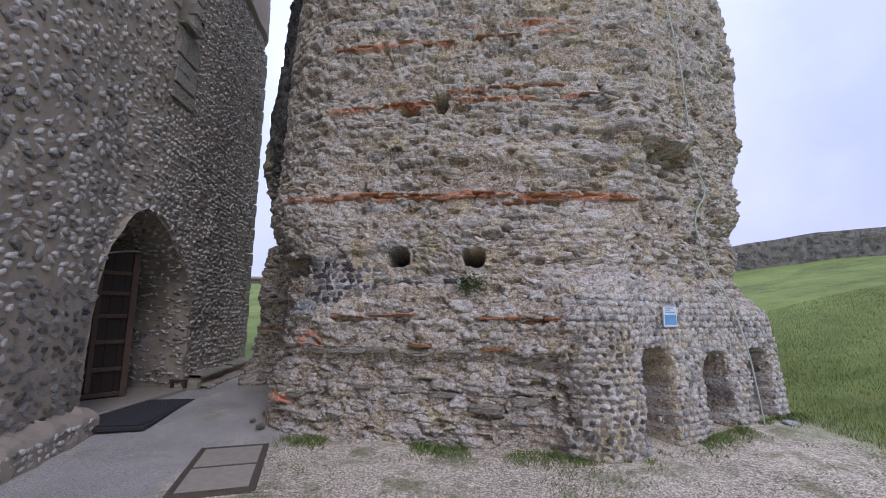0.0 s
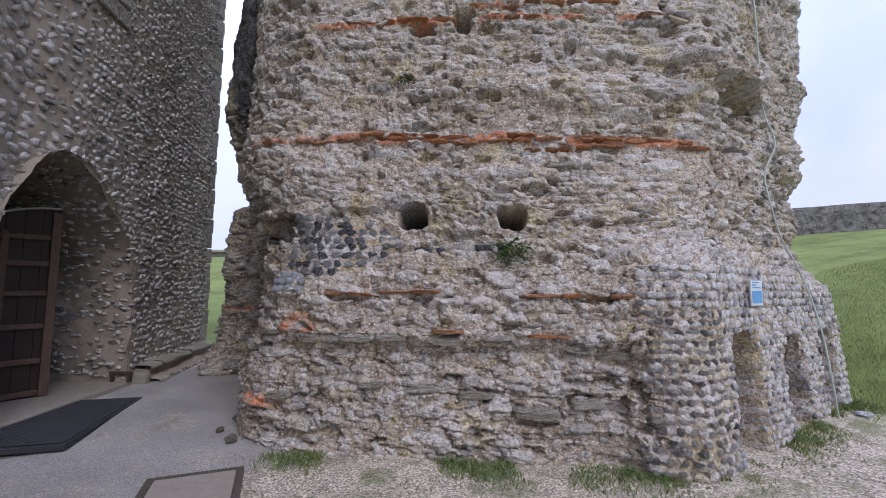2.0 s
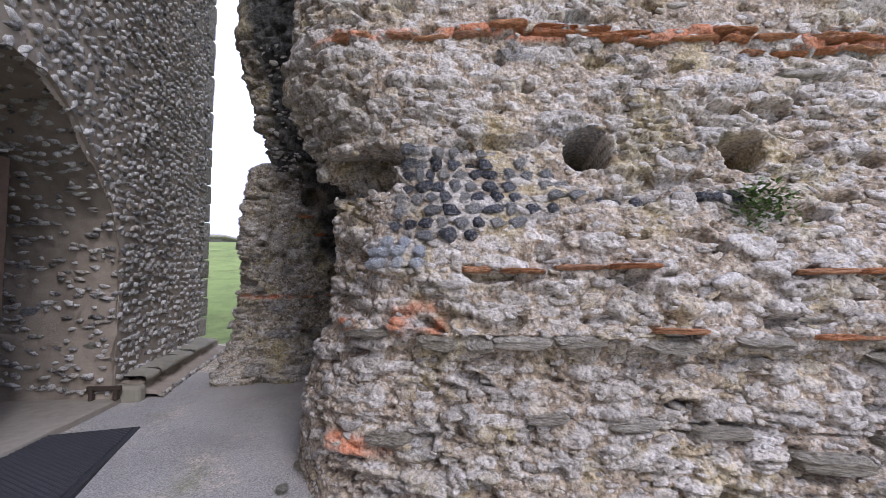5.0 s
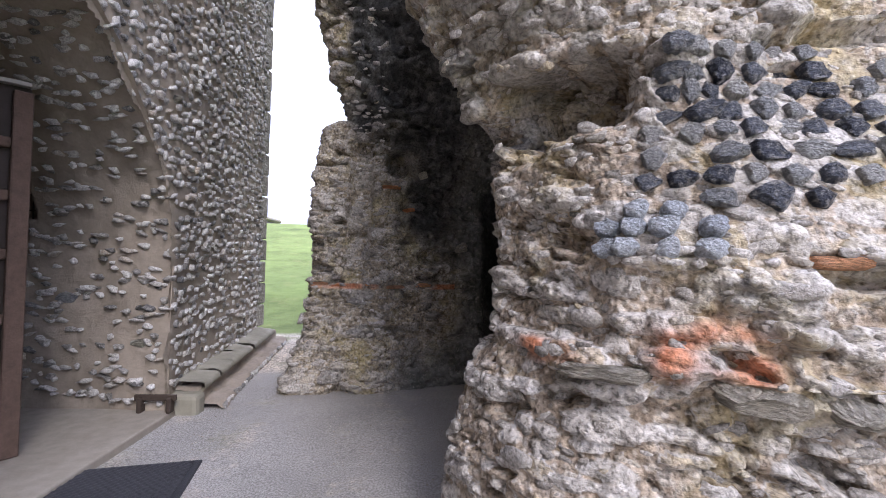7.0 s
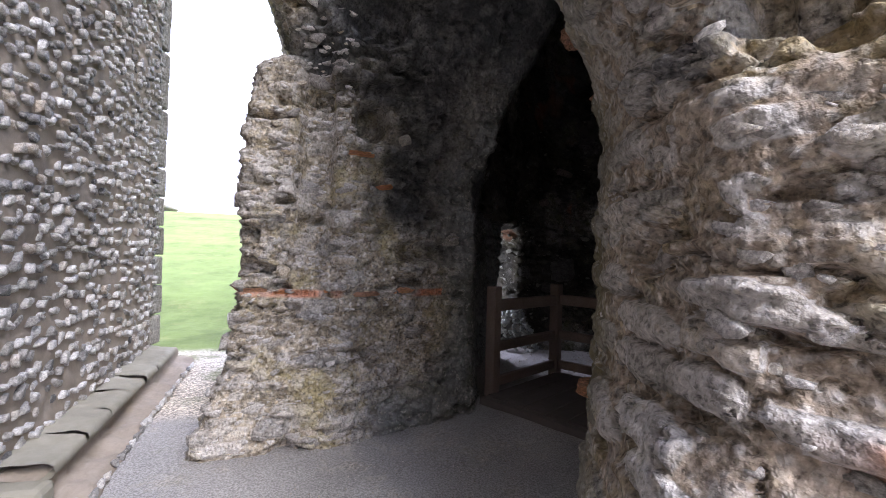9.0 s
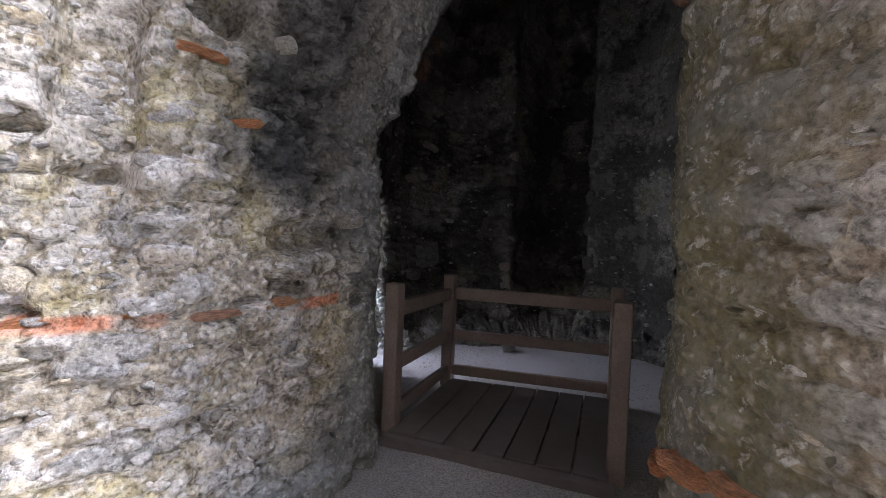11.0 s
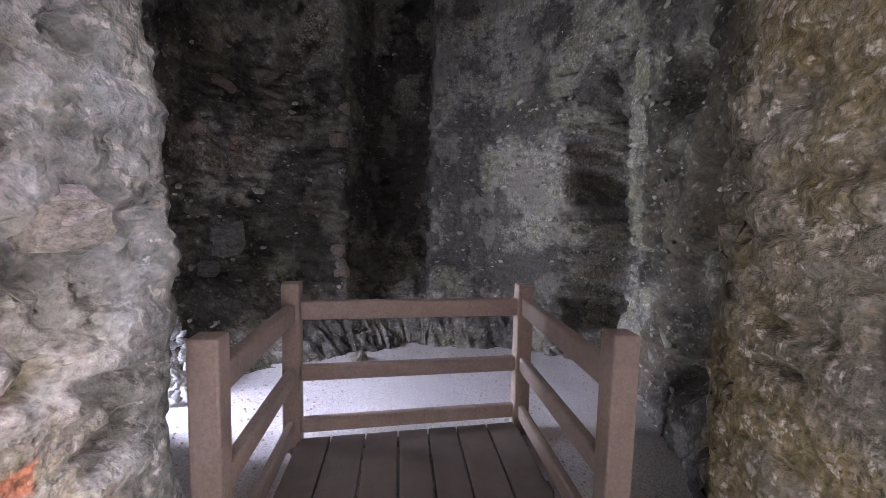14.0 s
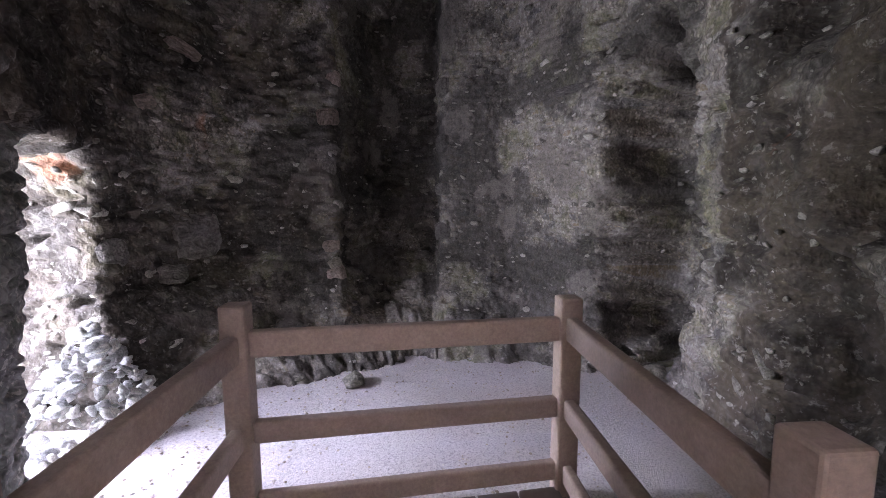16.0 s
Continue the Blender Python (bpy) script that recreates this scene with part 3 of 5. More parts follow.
HOLES = [((-0.62, 5.85, 2.33), (0.13, 0.6, 0.12), -1.4), ((0.42, 5.75, 2.33), (0.13, 0.6, 0.11), -1.4),
         ((-0.52, 6.35, 4.66), (0.15, 0.6, 0.07), -0.35), ((-0.05, 6.3, 4.78), (0.1, 0.6, 0.14), -0.3),
         ((0.86, 5.7, 2.72), (0.06, 0.5, 0.05), -0.15), ((3.4, 6.1, 3.72), (0.1, 0.5, 0.12), -0.35), ((3.45, 6.2, 3.92), (0.42, 0.5, 0.12), -0.26), ((-2.15, 6.3, 2.22), (0.26, 0.45, 0.14), -0.36)]
BULGES = [((1.55, 5.9, 3.75), (0.6, 0.6, 0.16), 0.11), ((3.2, 6.15, 4.2), (0.5, 0.6, 0.14), 0.2), ((3.4, 6.2, 3.7), (0.45, 0.5, 0.2), -0.1),
          ((2.6, 5.9, 4.4), (0.2, 0.5, 0.6), 0.08), ((4.6, 6.85, 3.3), (0.25, 0.5, 0.3), 0.1), ((4.55, 6.85, 2.9), (0.3, 0.5, 0.16), -0.1),
          ((-2.45, 6.5, 3.2), (0.4, 0.7, 0.4), 0.1), ((0.2, 6.0, 3.9), (0.7, 0.5, 0.14), 0.06)]
for at, radii, depth in HOLES:
    disp = disp + dent(P, at, radii, depth, 16 if depth < -1 else 7)
for at, radii, depth in BULGES:
    disp = disp + dent(P, at, radii, depth, 2.5)
# the three little arches in the buttress
along = np.array([3.46, 2.02]) / np.hypot(3.46, 2.02)
u = (X - 1.9) * along[0] + (Y - 4.9) * along[1]
off = np.abs(-(X - 1.9) * along[1] + (Y - 4.9) * along[0])
for u0, w, top in ((0.85, 0.27, 1.18), (2.17, 0.30, 1.08), (3.32, 0.27, 1.1)):
    spring = top - w * 0.9
    q = np.where(Z < spring, np.abs(u - u0) / w, np.hypot((u - u0) / w, (Z - spring) / (top - spring)))
    disp = disp - 1.15 * (off < 0.35) * (X > 1.95) / (1 + np.exp(np.clip((q - 1 + 0.12 * fbm(P, 6, 2, 8)) * 26, -60, 60)))
V = P + N * disp[..., None]
damp = smoothstep(Y + 0.3 * fbm(P, 1.2, 3, 6), 7.0, 7.5) * (X < 0) + dent(P, (-2.4, 6.5, 2.55), (0.45, 0.5, 0.4), 0.35, 3) * (fbm(P, 2, 3, 9) > -0.2)
damp = np.clip(damp * (X < 0), 0, 1)
front = Face(P, V, N, S)
ruin_front = raw("wall_ruin_front", V.reshape(-1, 3), quads_of(*S.shape), m_ruin, None, np.stack([st, num, tile, damp], -1).reshape(-1, 4), smooth=False)
tagged(ruin_front, "weathered rubble wall of a ruined tower", "wall", kind="structure")

# ---- the ruin: the pier beyond the passage ----
Z_PIER = [-0.3, 0.15, 0.9, 2.1, 2.88, 2.98, 4.0, 4.7, 9.6]
PIER = [
    [(-4.0, 11.6), (-4.1, 9.4), (-4.12, 8.8), (-3.2, 8.85), (-2.5, 9.1), (-2.0, 9.36), (-1.85, 9.7), (-1.5, 10.7), (-0.98, 11.45), (-2.0, 12.1), (-2.3, 13.4)],
    [(-4.0, 11.6), (-4.1, 9.4), (-4.08, 8.85), (-3.15, 8.9), (-2.5, 9.15), (-1.94, 9.37), (-1.8, 9.7), (-1.5, 10.7), (-0.96, 11.47), (-2.0, 12.1), (-2.3, 13.4)],
    [(-3.9, 11.6), (-3.9, 9.6), (-3.85, 9.05), (-3.13, 9.0), (-2.5, 9.22), (-1.97, 9.39), (-1.84, 9.7), (-1.45, 10.7), (-0.9, 11.5), (-2.0, 12.1), (-2.3, 13.4)],
    [(-3.9, 11.6), (-3.88, 9.6), (-3.83, 9.08), (-3.1, 9.02), (-2.5, 9.22), (-2.0, 9.36), (-1.9, 9.7), (-1.4, 10.7), (-0.77, 11.6), (-2.0, 12.1), (-2.3, 13.4)],
    [(-3.85, 11.6), (-3.85, 9.7), (-3.8, 9.15), (-3.0, 9.0), (-2.3, 9.05), (-1.78, 9.05), (-1.7, 9.6), (-1.4, 10.7), (-0.72, 11.7), (-2.0, 12.1), (-2.3, 13.4)],
    [(-3.5, 11.6), (-3.5, 9.7), (-3.45, 9.15), (-3.0, 9.0), (-2.3, 9.0), (-1.75, 9.0), (-1.7, 9.6), (-1.4, 10.7), (-0.72, 11.7), (-2.0, 12.1), (-2.3, 13.4)],
    [(-3.9, 11.6), (-3.9, 9.7), (-3.85, 9.1), (-3.0, 8.85), (-2.0, 8.5), (-1.3, 8.5), (-1.3, 9.2), (-1.2, 10.7), (-0.7, 11.7), (-2.0, 12.1), (-2.3, 13.4)],
    [(-3.95, 11.6), (-3.95, 9.7), (-3.9, 9.0), (-2.9, 8.6), (-1.8, 7.9), (-1.0, 8.0), (-1.0, 8.8), (-1.0, 10.7), (-0.7, 11.7), (-2.0, 12.1), (-2.3, 13.4)],
    [(-3.7, 11.6), (-3.7, 9.7), (-3.6, 9.2), (-2.9, 8.6), (-1.8, 7.9), (-1.0, 8.0), (-1.0, 8.8), (-1.0, 10.7), (-0.7, 11.7), (-2.0, 12.1), (-2.3, 13.4)],
]
P, S, N = loft(PIER, Z_PIER, [0.08, 0.03, 0.018, 0.017, 0.017, 0.018, 0.03, 0.03, 0.05, 0.1], [(-0.3, 3.2, 0.018), (3.2, 5.2, 0.028), (5.2, 9.6, 0.07)])
N = -N if N[20, N.shape[1] // 3, 1] > 0 else N
disp, st, num = rubble(P, S, 200, 0.85, 0.85)
X, Y, Z = P[..., 0], P[..., 1], P[..., 2]
disp = disp * (1.15 - 0.5 * smoothstep(X, -2.6, -1.9))
tile = ((np.abs(Z + 0.03 * fbm(P, 1, 3, 5) - 1.19) < 0.022) * (Y < 9.5) * (X < -2.3)).astype(float) * smoothstep(fbm(P, 2.2, 3, 7), -0.3, 0)
for at, radii, depth in (((-2.95, 9.0, 2.5), (0.13, 0.5, 0.13), -0.3), ((-2.55, 9.2, 1.52), (0.17, 0.3, 0.09), -0.12), ((-2.3, 9.3, 1.5), (0.09, 0.3, 0.1), -0.12), ((-2.9, 8.9, 3.3), (0.2, 0.5, 0.2), -0.2)):
    disp = disp + dent(P, at, radii, depth, 6)
disp = disp + dent(P, (-3.35, 9.0, 2.3), (0.12, 0.6, 0.7), -0.18, 4)
V = P + N * disp[..., None]
pier_face = Face(P, V, N, S)
damp = smoothstep(X + 0.35 * fbm(P, 1.1, 4, 6) - 0.12 * (Z - 1.5), -2.7, -2.2)
# dark tone on the passage side above about 1.3 m, fading near the doorway
dark_tone = smoothstep(X + 0.5 * fbm(P, 1.3, 4, 64) + 0.34 * (Z - 2.2), -3.2, -2.8) * smoothstep(Z + 0.4 * fbm(P, 1.8, 3, 65) + 0.25 * (X + 2.2), 1.2, 1.6) * (1 - 0.75 * smoothstep(X - 0.15 * (Z - 2.5), -2.45, -2.1) * (1 - smoothstep(Z, 2.5, 3.4)))
pier = raw("wall_ruin_pier", V.reshape(-1, 3), quads_of(*S.shape), m_pier, None, np.stack([st, num, tile, damp], -1).reshape(-1, 4), dark_tone=dark_tone)
tagged(pier, "weathered rubble pier beside a cleft in the ruin", "wall", kind="structure")

# ---- the ruin: its chamber ----
CH = [(-0.98, 8.02), (-0.7, 7.85), (0.1, 7.9), (0.99, 8.12), (1.42, 8.32), (1.75, 8.42), (2.36, 9.06), (2.5, 9.3), (3.12, 10.2), (2.85, 11.0), (3.5, 11.35), (3.3, 12.3),
      (2.25, 12.05), (1.85, 11.8), (1.7, 12.35), (1.3, 12.75), (0.4, 12.6), (-0.2, 12.3), (-0.5, 12.9), (-0.85, 14.2)]
FOOT = list(CH)
# left part of this bank is added over floor that only lies in shade
FOOT[6:19] = [(2.05, 8.98), (2.0, 9.25), (2.0, 9.7), (1.62, 10.4), (1.55, 10.5), (1.4, 10.75), (1.3, 10.85), (1.15, 10.98), (1.05, 11.08), (0.8, 11.25), (0.45, 11.5), (-0.32, 11.75), (-0.75, 12.5)]
SLOPE = [tuple(Vector(a).lerp(Vector(b), 0.5)) for a, b in zip(FOOT, CH)]
P, S, N = loft([FOOT, FOOT, SLOPE, CH, CH], [-0.3, 0.1, 0.4, 0.95, 7.0], [0.05, 0.05, 0.03] + [0.024] * 15 + [0.06], [(-0.3, 3.4, 0.024), (3.4, 7.0, 0.06)])
cen = np.array([0.6, 10.2, 0])
N = N if (((cen - P)[..., :2] * N[..., :2]).sum(-1) > 0).mean() > 0.5 else -N
disp, st, num = rubble(P, S, 300, 0.85, 0.75)
X, Y, Z = P[..., 0], P[..., 1], P[..., 2]
neat = smoothstep(X, 2.4, 2.6) * (1 - smoothstep(Y, 11.05, 11.2))
c_st, c_num = courses(S, Z, 0.075, 0.1, 17, 0.4, 0.9)
disp = disp * (1 - 0.8 * neat) + neat * 0.02 * c_st
st, num = np.where(neat > 0.5, c_st, st), np.where(neat > 0.5, c_num, num)
disp = disp + dent(P, (2.05, 8.72, 1.5), (0.38, 0.4, 1.32), -0.9, 9)
for at, radii, depth in (((0.5, 8.0, 1.0), (0.35, 0.5, 0.4), -0.3), ((0.75, 8.05, 2.6), (0.25, 0.5, 0.2), -0.3), ((0.2, 7.95, 1.75), (0.3, 0.5, 0.25), -0.35), ((-0.3, 7.9, 2.4), (0.3, 0.5, 0.3), -0.25)):
    disp = disp + dent(P, at, radii, depth, 4)
tile = smoothstep(fbm(P, 1.7, 3, 9), 0.45, 0.7) * (Z > 1.6) * (X < 1.0) * 0.4
V = P + N * disp[..., None]
chamber_face = Face(P, V, N, S)
# shade painted as dark brown on the near and far-left walls
dark_tone = smoothstep(fbm(P, 1.3, 4, 61), -0.25, 0.1) * np.clip((Y < 8.75) * (X < 1.35) + 0.75 * smoothstep(Y, 11.3, 11.9) * smoothstep(2.2 - X, 0.0, 0.5), 0, 1)
chamber = raw("wall_chamber", V.reshape(-1, 3), quads_of(*S.shape), m_inner, None, np.stack([st, num, tile, dark_tone], -1).reshape(-1, 4))
tagged(chamber, "rubble wall inside the ruin, shade in its dark colour", "wall", kind="structure")

# lintel of rubble over the gap to the open air
LT = [(-1.6, 10.2), (-0.9, 11.3), (-0.1, 12.35), (0.3, 12.6)]
LB = [(-2.1, 10.9), (-1.4, 11.8), (-0.6, 12.9), (-0.2, 13.2)]
P, S, N = loft([LB, LT, LT], [1.93, 2.01, 7.0], [0.03, 0.03, 0.03], [(1.93, 2.01, 0.003), (2.01, 4.2, 0.03), (4.2, 7.0, 0.1)])
N = N if N[-5, 20, 1] < 0 else -N
disp, st, num = rubble(P, S, 350, 0.9, 0.8)
V = P + N * disp[..., None]
# the lintel gets the same dark brown, painted shade
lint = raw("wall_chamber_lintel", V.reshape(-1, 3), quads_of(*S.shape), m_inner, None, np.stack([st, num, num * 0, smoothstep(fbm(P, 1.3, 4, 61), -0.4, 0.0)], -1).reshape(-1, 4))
tagged(lint, "rubble lintel over a gap in the chamber", "wall", kind="structure")


def block(bm, lo, hi, bevel=0.0, seg=1):
    m = Matrix.LocRotScale([(a + b) / 2 for a, b in zip(lo, hi)], None, [abs(b - a) for a, b in zip(lo, hi)])
    r = bmesh.ops.create_cube(bm, size=1.0, matrix=m)
    if bevel:
        es = list({e for v in r["verts"] for e in v.link_edges})
        bmesh.ops.bevel(bm, geom=es, offset=bevel, segments=seg, affect="EDGES", profile=0.5)
    return bm


def slab_over(name, x0, x1, y0, y1, z0, z1, mat, label):
    ob = part(name, block(bmesh.new(), (x0, y0, z0), (x1, y1, z1)), mat)
    return tagged(ob, label, "ceiling", kind="structure")


# unseen slabs, added to keep the sky's light out of the interior
m_blocker = plain("dark_blocker", (0.10, 0.09, 0.075), (0.18, 0.165, 0.14), 0.95, 12, 0.03)
slab_over("ceiling_chamber", -2.2, 6.0, 8.3, 14.0, 6.2, 6.6, m_blocker, "unseen slab that keeps sky light off the chamber")
slab_over("ceiling_ruin_top", -3.3, 4.8, 7.2, 11.6, 9.5, 9.9, m_blocker, "unseen slab that keeps sky light off the ruin")

# ---- the flint building ----
TW = [(-2.6, -4.0), (-3.95, 2.8), (-4.2, 4.0), (-4.72, 6.0), (-4.85, 8.3), (-5.18, 11.25), (-5.35, 11.5), (-9.0, 11.6)]
P, S, N = loft([TW, TW], [-0.3, 10.8], [0.2, 0.035, 0.028, 0.022, 0.028, 0.05, 0.3], [(-0.3, 4.2, 0.024), (4.2, 9.4, 0.05), (9.4, 10.8, 0.1)], 0.08)
N = -N if N[20, 200, 0] < 0 else N
X, Y, Z = P[..., 0], P[..., 1], P[..., 2]
disp = 0.035 * fbm(P, 1.0, 5, 81) + 0.012 * np.abs(fbm(P, 9, 3, 83))


ARCH_Y = [5.66, 5.72, 5.9, 6.15, 6.35, 6.6, 7.0, 7.37, 7.8, 8.07, 8.2, 8.28]
ARCH_Z = [1.5, 1.85, 2.47, 2.85, 3.06, 3.17, 3.12, 2.9, 2.52, 2.16, 1.8, 1.2]


def arch_top(y):
    return np.interp(y, ARCH_Y, ARCH_Z)


ragged = 0.05 * fbm(P, 4.5, 3, 15)
open_ = (Y + ragged > 5.68) & (Y + ragged < 8.22) & (Z + ragged < arch_top(Y)) & (X > -6)
disp = disp - 0.9 * ((Y > 6.95) & (Y < 7.4) & (Z > 6.72) & (Z < 9.5) & (X > -6))
disp = disp + 0.1 * ((Z > 9.2) & (Y > 3))
V = P + N * disp[..., None]
keep = ~(open_[:-1, :-1] & open_[1:, 1:])
tower_face = Face(P, V, N, S)
tower = raw("wall_flint_building", V.reshape(-1, 3), quads_of(*S.shape, keep), m_mortar, None, np.stack([S * 0, S * 0, S * 0], -1).reshape(-1, 3))
tagged(tower, "old building wall of flint cobbles in mortar", "wall", kind="structure")
# the arch's reveal
prof = [(5.68, -0.3), (5.68, 1.5)] + list(zip(ARCH_Y[1:-1], ARCH_Z[1:-1])) + [(8.24, 1.6), (8.28, -0.3)]
prof = np.array(prof)
run = np.r_[0, np.cumsum(np.linalg.norm(np.diff(prof, axis=0), axis=1))]
s = np.linspace(0, run[-1], 320)
py, pz = np.interp(s, run, prof[:, 0]), np.interp(s, run, prof[:, 1])
depth = np.linspace(-0.03, 2.0, 90)
P = np.empty((90, 320, 3))
P[..., 0] = np.interp(py, [5.7, 8.3], [-4.65, -4.86])[None] - depth[:, None]
P[..., 1] = py[None] + 0.1 * depth[:, None] * np.sign(py - 7.0)[None]
P[..., 2] = pz[None]
N = np.cross(np.gradient(P, axis=1), np.gradient(P, axis=0))
N /= np.linalg.norm(N, axis=2, keepdims=True) + 1e-9
inside = (np.array([0, 7.1, 1.2]) - P) * np.array([0, 1, 1])
N = np.where(((inside * N).sum(-1) > 0)[..., None], N, -N)
disp = 0.05 * fbm(P, 1.4, 5, 95) + 0.008 * np.abs(fbm(P, 8, 3, 96))
disp = disp - 0.3 * ((P[..., 0] < -6.02) & (P[..., 0] > -6.26) & (P[..., 2] > 1.76) & (P[..., 2] < 2.24) & (P[..., 1] > 8))
V = P + N * disp[..., None]
REV_P, REV_V, REV_N = P, V, N
reveal = raw("wall_doorway_reveal", V.reshape(-1, 3), quads_of(90, 320), m_mortar, None, np.zeros((90 * 320, 3)))
tagged(reveal, "mortared rubble sides of an arched doorway", "wall", kind="structure")
# added dark sheet at the recess's end, its shade is in the colour
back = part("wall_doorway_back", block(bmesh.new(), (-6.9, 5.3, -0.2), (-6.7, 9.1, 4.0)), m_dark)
tagged(back, "dark sheet closing the doorway recess, shade in its colour", "wall", kind="structure")


def sweep(name, path, profile, mat, parent=None, res=0.04, rough=0.02, seed=5, mask=False):
    """A profile (outward, height) drawn along a plan line, with a worn face."""
    path, profile = np.array(path, float), np.array(profile, float)
    run = np.r_[0, np.cumsum(np.linalg.norm(np.diff(path, axis=0), axis=1))]
    s = np.linspace(0, run[-1], max(3, int(run[-1] / res)))
    c = np.stack([np.interp(s, run, path[:, a]) for a in (0, 1)], -1)
    d = np.gradient(c, axis=0)
    d /= np.linalg.norm(d, axis=1, keepdims=True)
    out = np.stack([d[:, 1], -d[:, 0]], -1)
    pr = np.r_[0, np.cumsum(np.linalg.norm(np.diff(profile, axis=0), axis=1))]
    q = np.linspace(0, pr[-1], max(4, int(pr[-1] / res)))
    o, z = np.interp(q, pr, profile[:, 0]), np.interp(q, pr, profile[:, 1])
    P = np.empty((len(q), len(s), 3))
    P[..., :2] = c[None] + out[None] * o[:, None, None]
    P[..., 2] = z[:, None]
    w = rough * fbm(P, 5, 4, seed)
    P[..., 2] += w
    P[..., :2] += out[None] * (w * 0.8)[..., None]
    m = np.zeros((P.shape[0] * P.shape[1], 3)) if mask else None
    return raw(name, P.reshape(-1, 3), quads_of(*P.shape[:2]), mat, parent, m)


PLINTH = [(0.26, -0.2), (0.24, 0.22), (0.2, 0.29), (0.08, 0.34), (-0.03, 0.37)]
pl_near = sweep("plinth_near", [(-3.5, 0.5), (-4.2, 4.0), (-4.6, 5.55), (-4.64, 5.66)], PLINTH, m_mortar, None, 0.03, 0.03, 6, True)
tagged(pl_near, "low sloping flint footing of the building", "plinth", kind="structure")
STEPPED = [(0.46, -0.2), (0.43, 0.1), (0.38, 0.15), (0.21, 0.17), (0.2, 0.28), (-0.03, 0.3)]
FAR_LINE = [(-4.86, 8.42), (-4.98, 9.4), (-5.18, 11.3), (-5.2, 11.55)]
pl_far = sweep("plinth_far", FAR_LINE, STEPPED, m_mortar, None, 0.025, 0.03, 7, True)
tagged(pl_far, "stepped flint footing with a stone capping", "plinth", kind="structure")
m_cap = plain("mossy_capping_stone", (0.2, 0.19, 0.14), (0.34, 0.31, 0.25), 0.9, 14, 0.012)
for i in range(7):
    f0, f1 = i / 7, (i + 0.96) / 7
    ends = [tuple(Vector(FAR_LINE[0]).lerp(Vector(FAR_LINE[2]), f)) for f in (f0, (f0 + f1) / 2, f1)]
    sweep("capping_stone", ends, [(-0.04, 0.27), (0.25, 0.27), (0.265, 0.3), (0.25, 0.335), (0.2, 0.35), (-0.04, 0.37)], m_cap, pl_far, 0.02, 0.016, 20 + i)
end = part("plinth_end", block(bmesh.new(), (-4.97, 8.3, -0.1), (-4.6, 8.47, 0.27), 0.04, 2), m_cap)
tagged(end, "worn stone block at the end of the footing", "plinth", kind="structure")
step = part("threshold", block(bmesh.new(), (-6.7, 5.7, -0.05), (-4.78, 8.32, 0.155), 0.015, 2), m_slab)
tagged(step, "worn concrete threshold in the doorway", "threshold", kind="structure")

# ---- stones of the flint building ----
rng = random.Random(4)
near_poses, far_poses, kid_poses = [], [], []
z = 0.36
while z < 9.1:
    y = 2.9 + rng.random() * 0.1
    while y < 11.25:
        dense = smoothstep(np.array(y), 5.5, 8.0)
        w = rng.uniform(0.08, 0.19) if dense < 0.5 else rng.uniform(0.055, 0.12)
        gap = rng.uniform(0.008, 0.05) * (1.6 - float(dense))
        y += w / 2
        zz = z + rng.uniform(-0.028, 0.028)
        inside = 5.62 < y < 8.28 and zz < float(arch_top(np.array(y))) + 0.03
        slit = (6.75 < y < 7.65 and zz > 6.7) or (6.95 < y < 7.65 and zz > 5.3)
        if not inside and not slit and rng.random() > 0.06:
            x = np.interp(y, [2.8, 4.0, 6.0, 8.3, 11.25], [-3.95, -4.2, -4.72, -4.85, -5.18])
            at, n = tower_face.near(x, y, zz)
            m = on_face(at, n, (w, rng.uniform(0.05, 0.09) * (1.2 - 0.3 * float(dense)), rng.uniform(0.08, 0.18)), rng.uniform(-0.7, 0.7), rng.uniform(0.0, 0.014))
            if zz < 1.9 and 4.3 < y < 5.7 and len(kid_poses) < 290:
                kid_poses.append(m)
            elif zz < 4.6:
                near_poses.append(m)
            else:
                far_poses.append(m)
        y += w / 2 + gap
    z += rng.uniform(0.085, 0.105)
for z_ in np.arange(0.0, 0.24, 0.08):
    for path_, y0, y1 in (((-3.5, 0.5, -4.75, 6.0), 2.9, 5.6), ((-4.86, 8.42, -5.2, 11.55), 8.5, 11.4)):
        y = y0
        while y < y1:
            x = np.interp(y, [0.5, 4.0, 5.8, 8.42, 9.4, 11.3], [-3.5, -4.2, -4.66, -4.86, -4.98, -5.18])
            if y > 8 and z_ > 0.13:
                break
            near_poses.append(on_face(Vector((x + (0.245 if y < 8 else 0.43), y, z_ + 0.05 + rng.uniform(-0.01, 0.01))), Vector((0.97, 0.2, 0)), (rng.uniform(0.06, 0.12), 0.065, 0.06), rng.uniform(-0.3, 0.3), 0.005))
            y += rng.uniform(0.08, 0.15)
heap("flint_courses", near_poses, m_flint_j, tower, 40, 2, rough=0.5, cuts=8)
heap("flint_courses_high", far_poses, m_flint_j, tower, 50, 1)
# stones showing in the mortar of the doorway's sides
rev = []
for i in range(1350):
    r, c = rng.randrange(2, 84), rng.randrange(4, 316)
    p, n = Vector(REV_V[r, c]), Vector(REV_N[r, c])
    if p.z < 0.2 or (-6.3 < p.x < -5.95 and 1.7 < p.z < 2.3 and p.y > 8):
        continue
    w = rng.uniform(0.04, 0.15)
    rev.append(on_face(p, n, (w, rng.uniform(0.03, 0.065), rng.uniform(0.08, 0.18)), rng.uniform(-0.3, 0.3), 0.0))
heap("rubble_stones", rev, m_flint_j, reveal, 60, 2, rough=0.5)
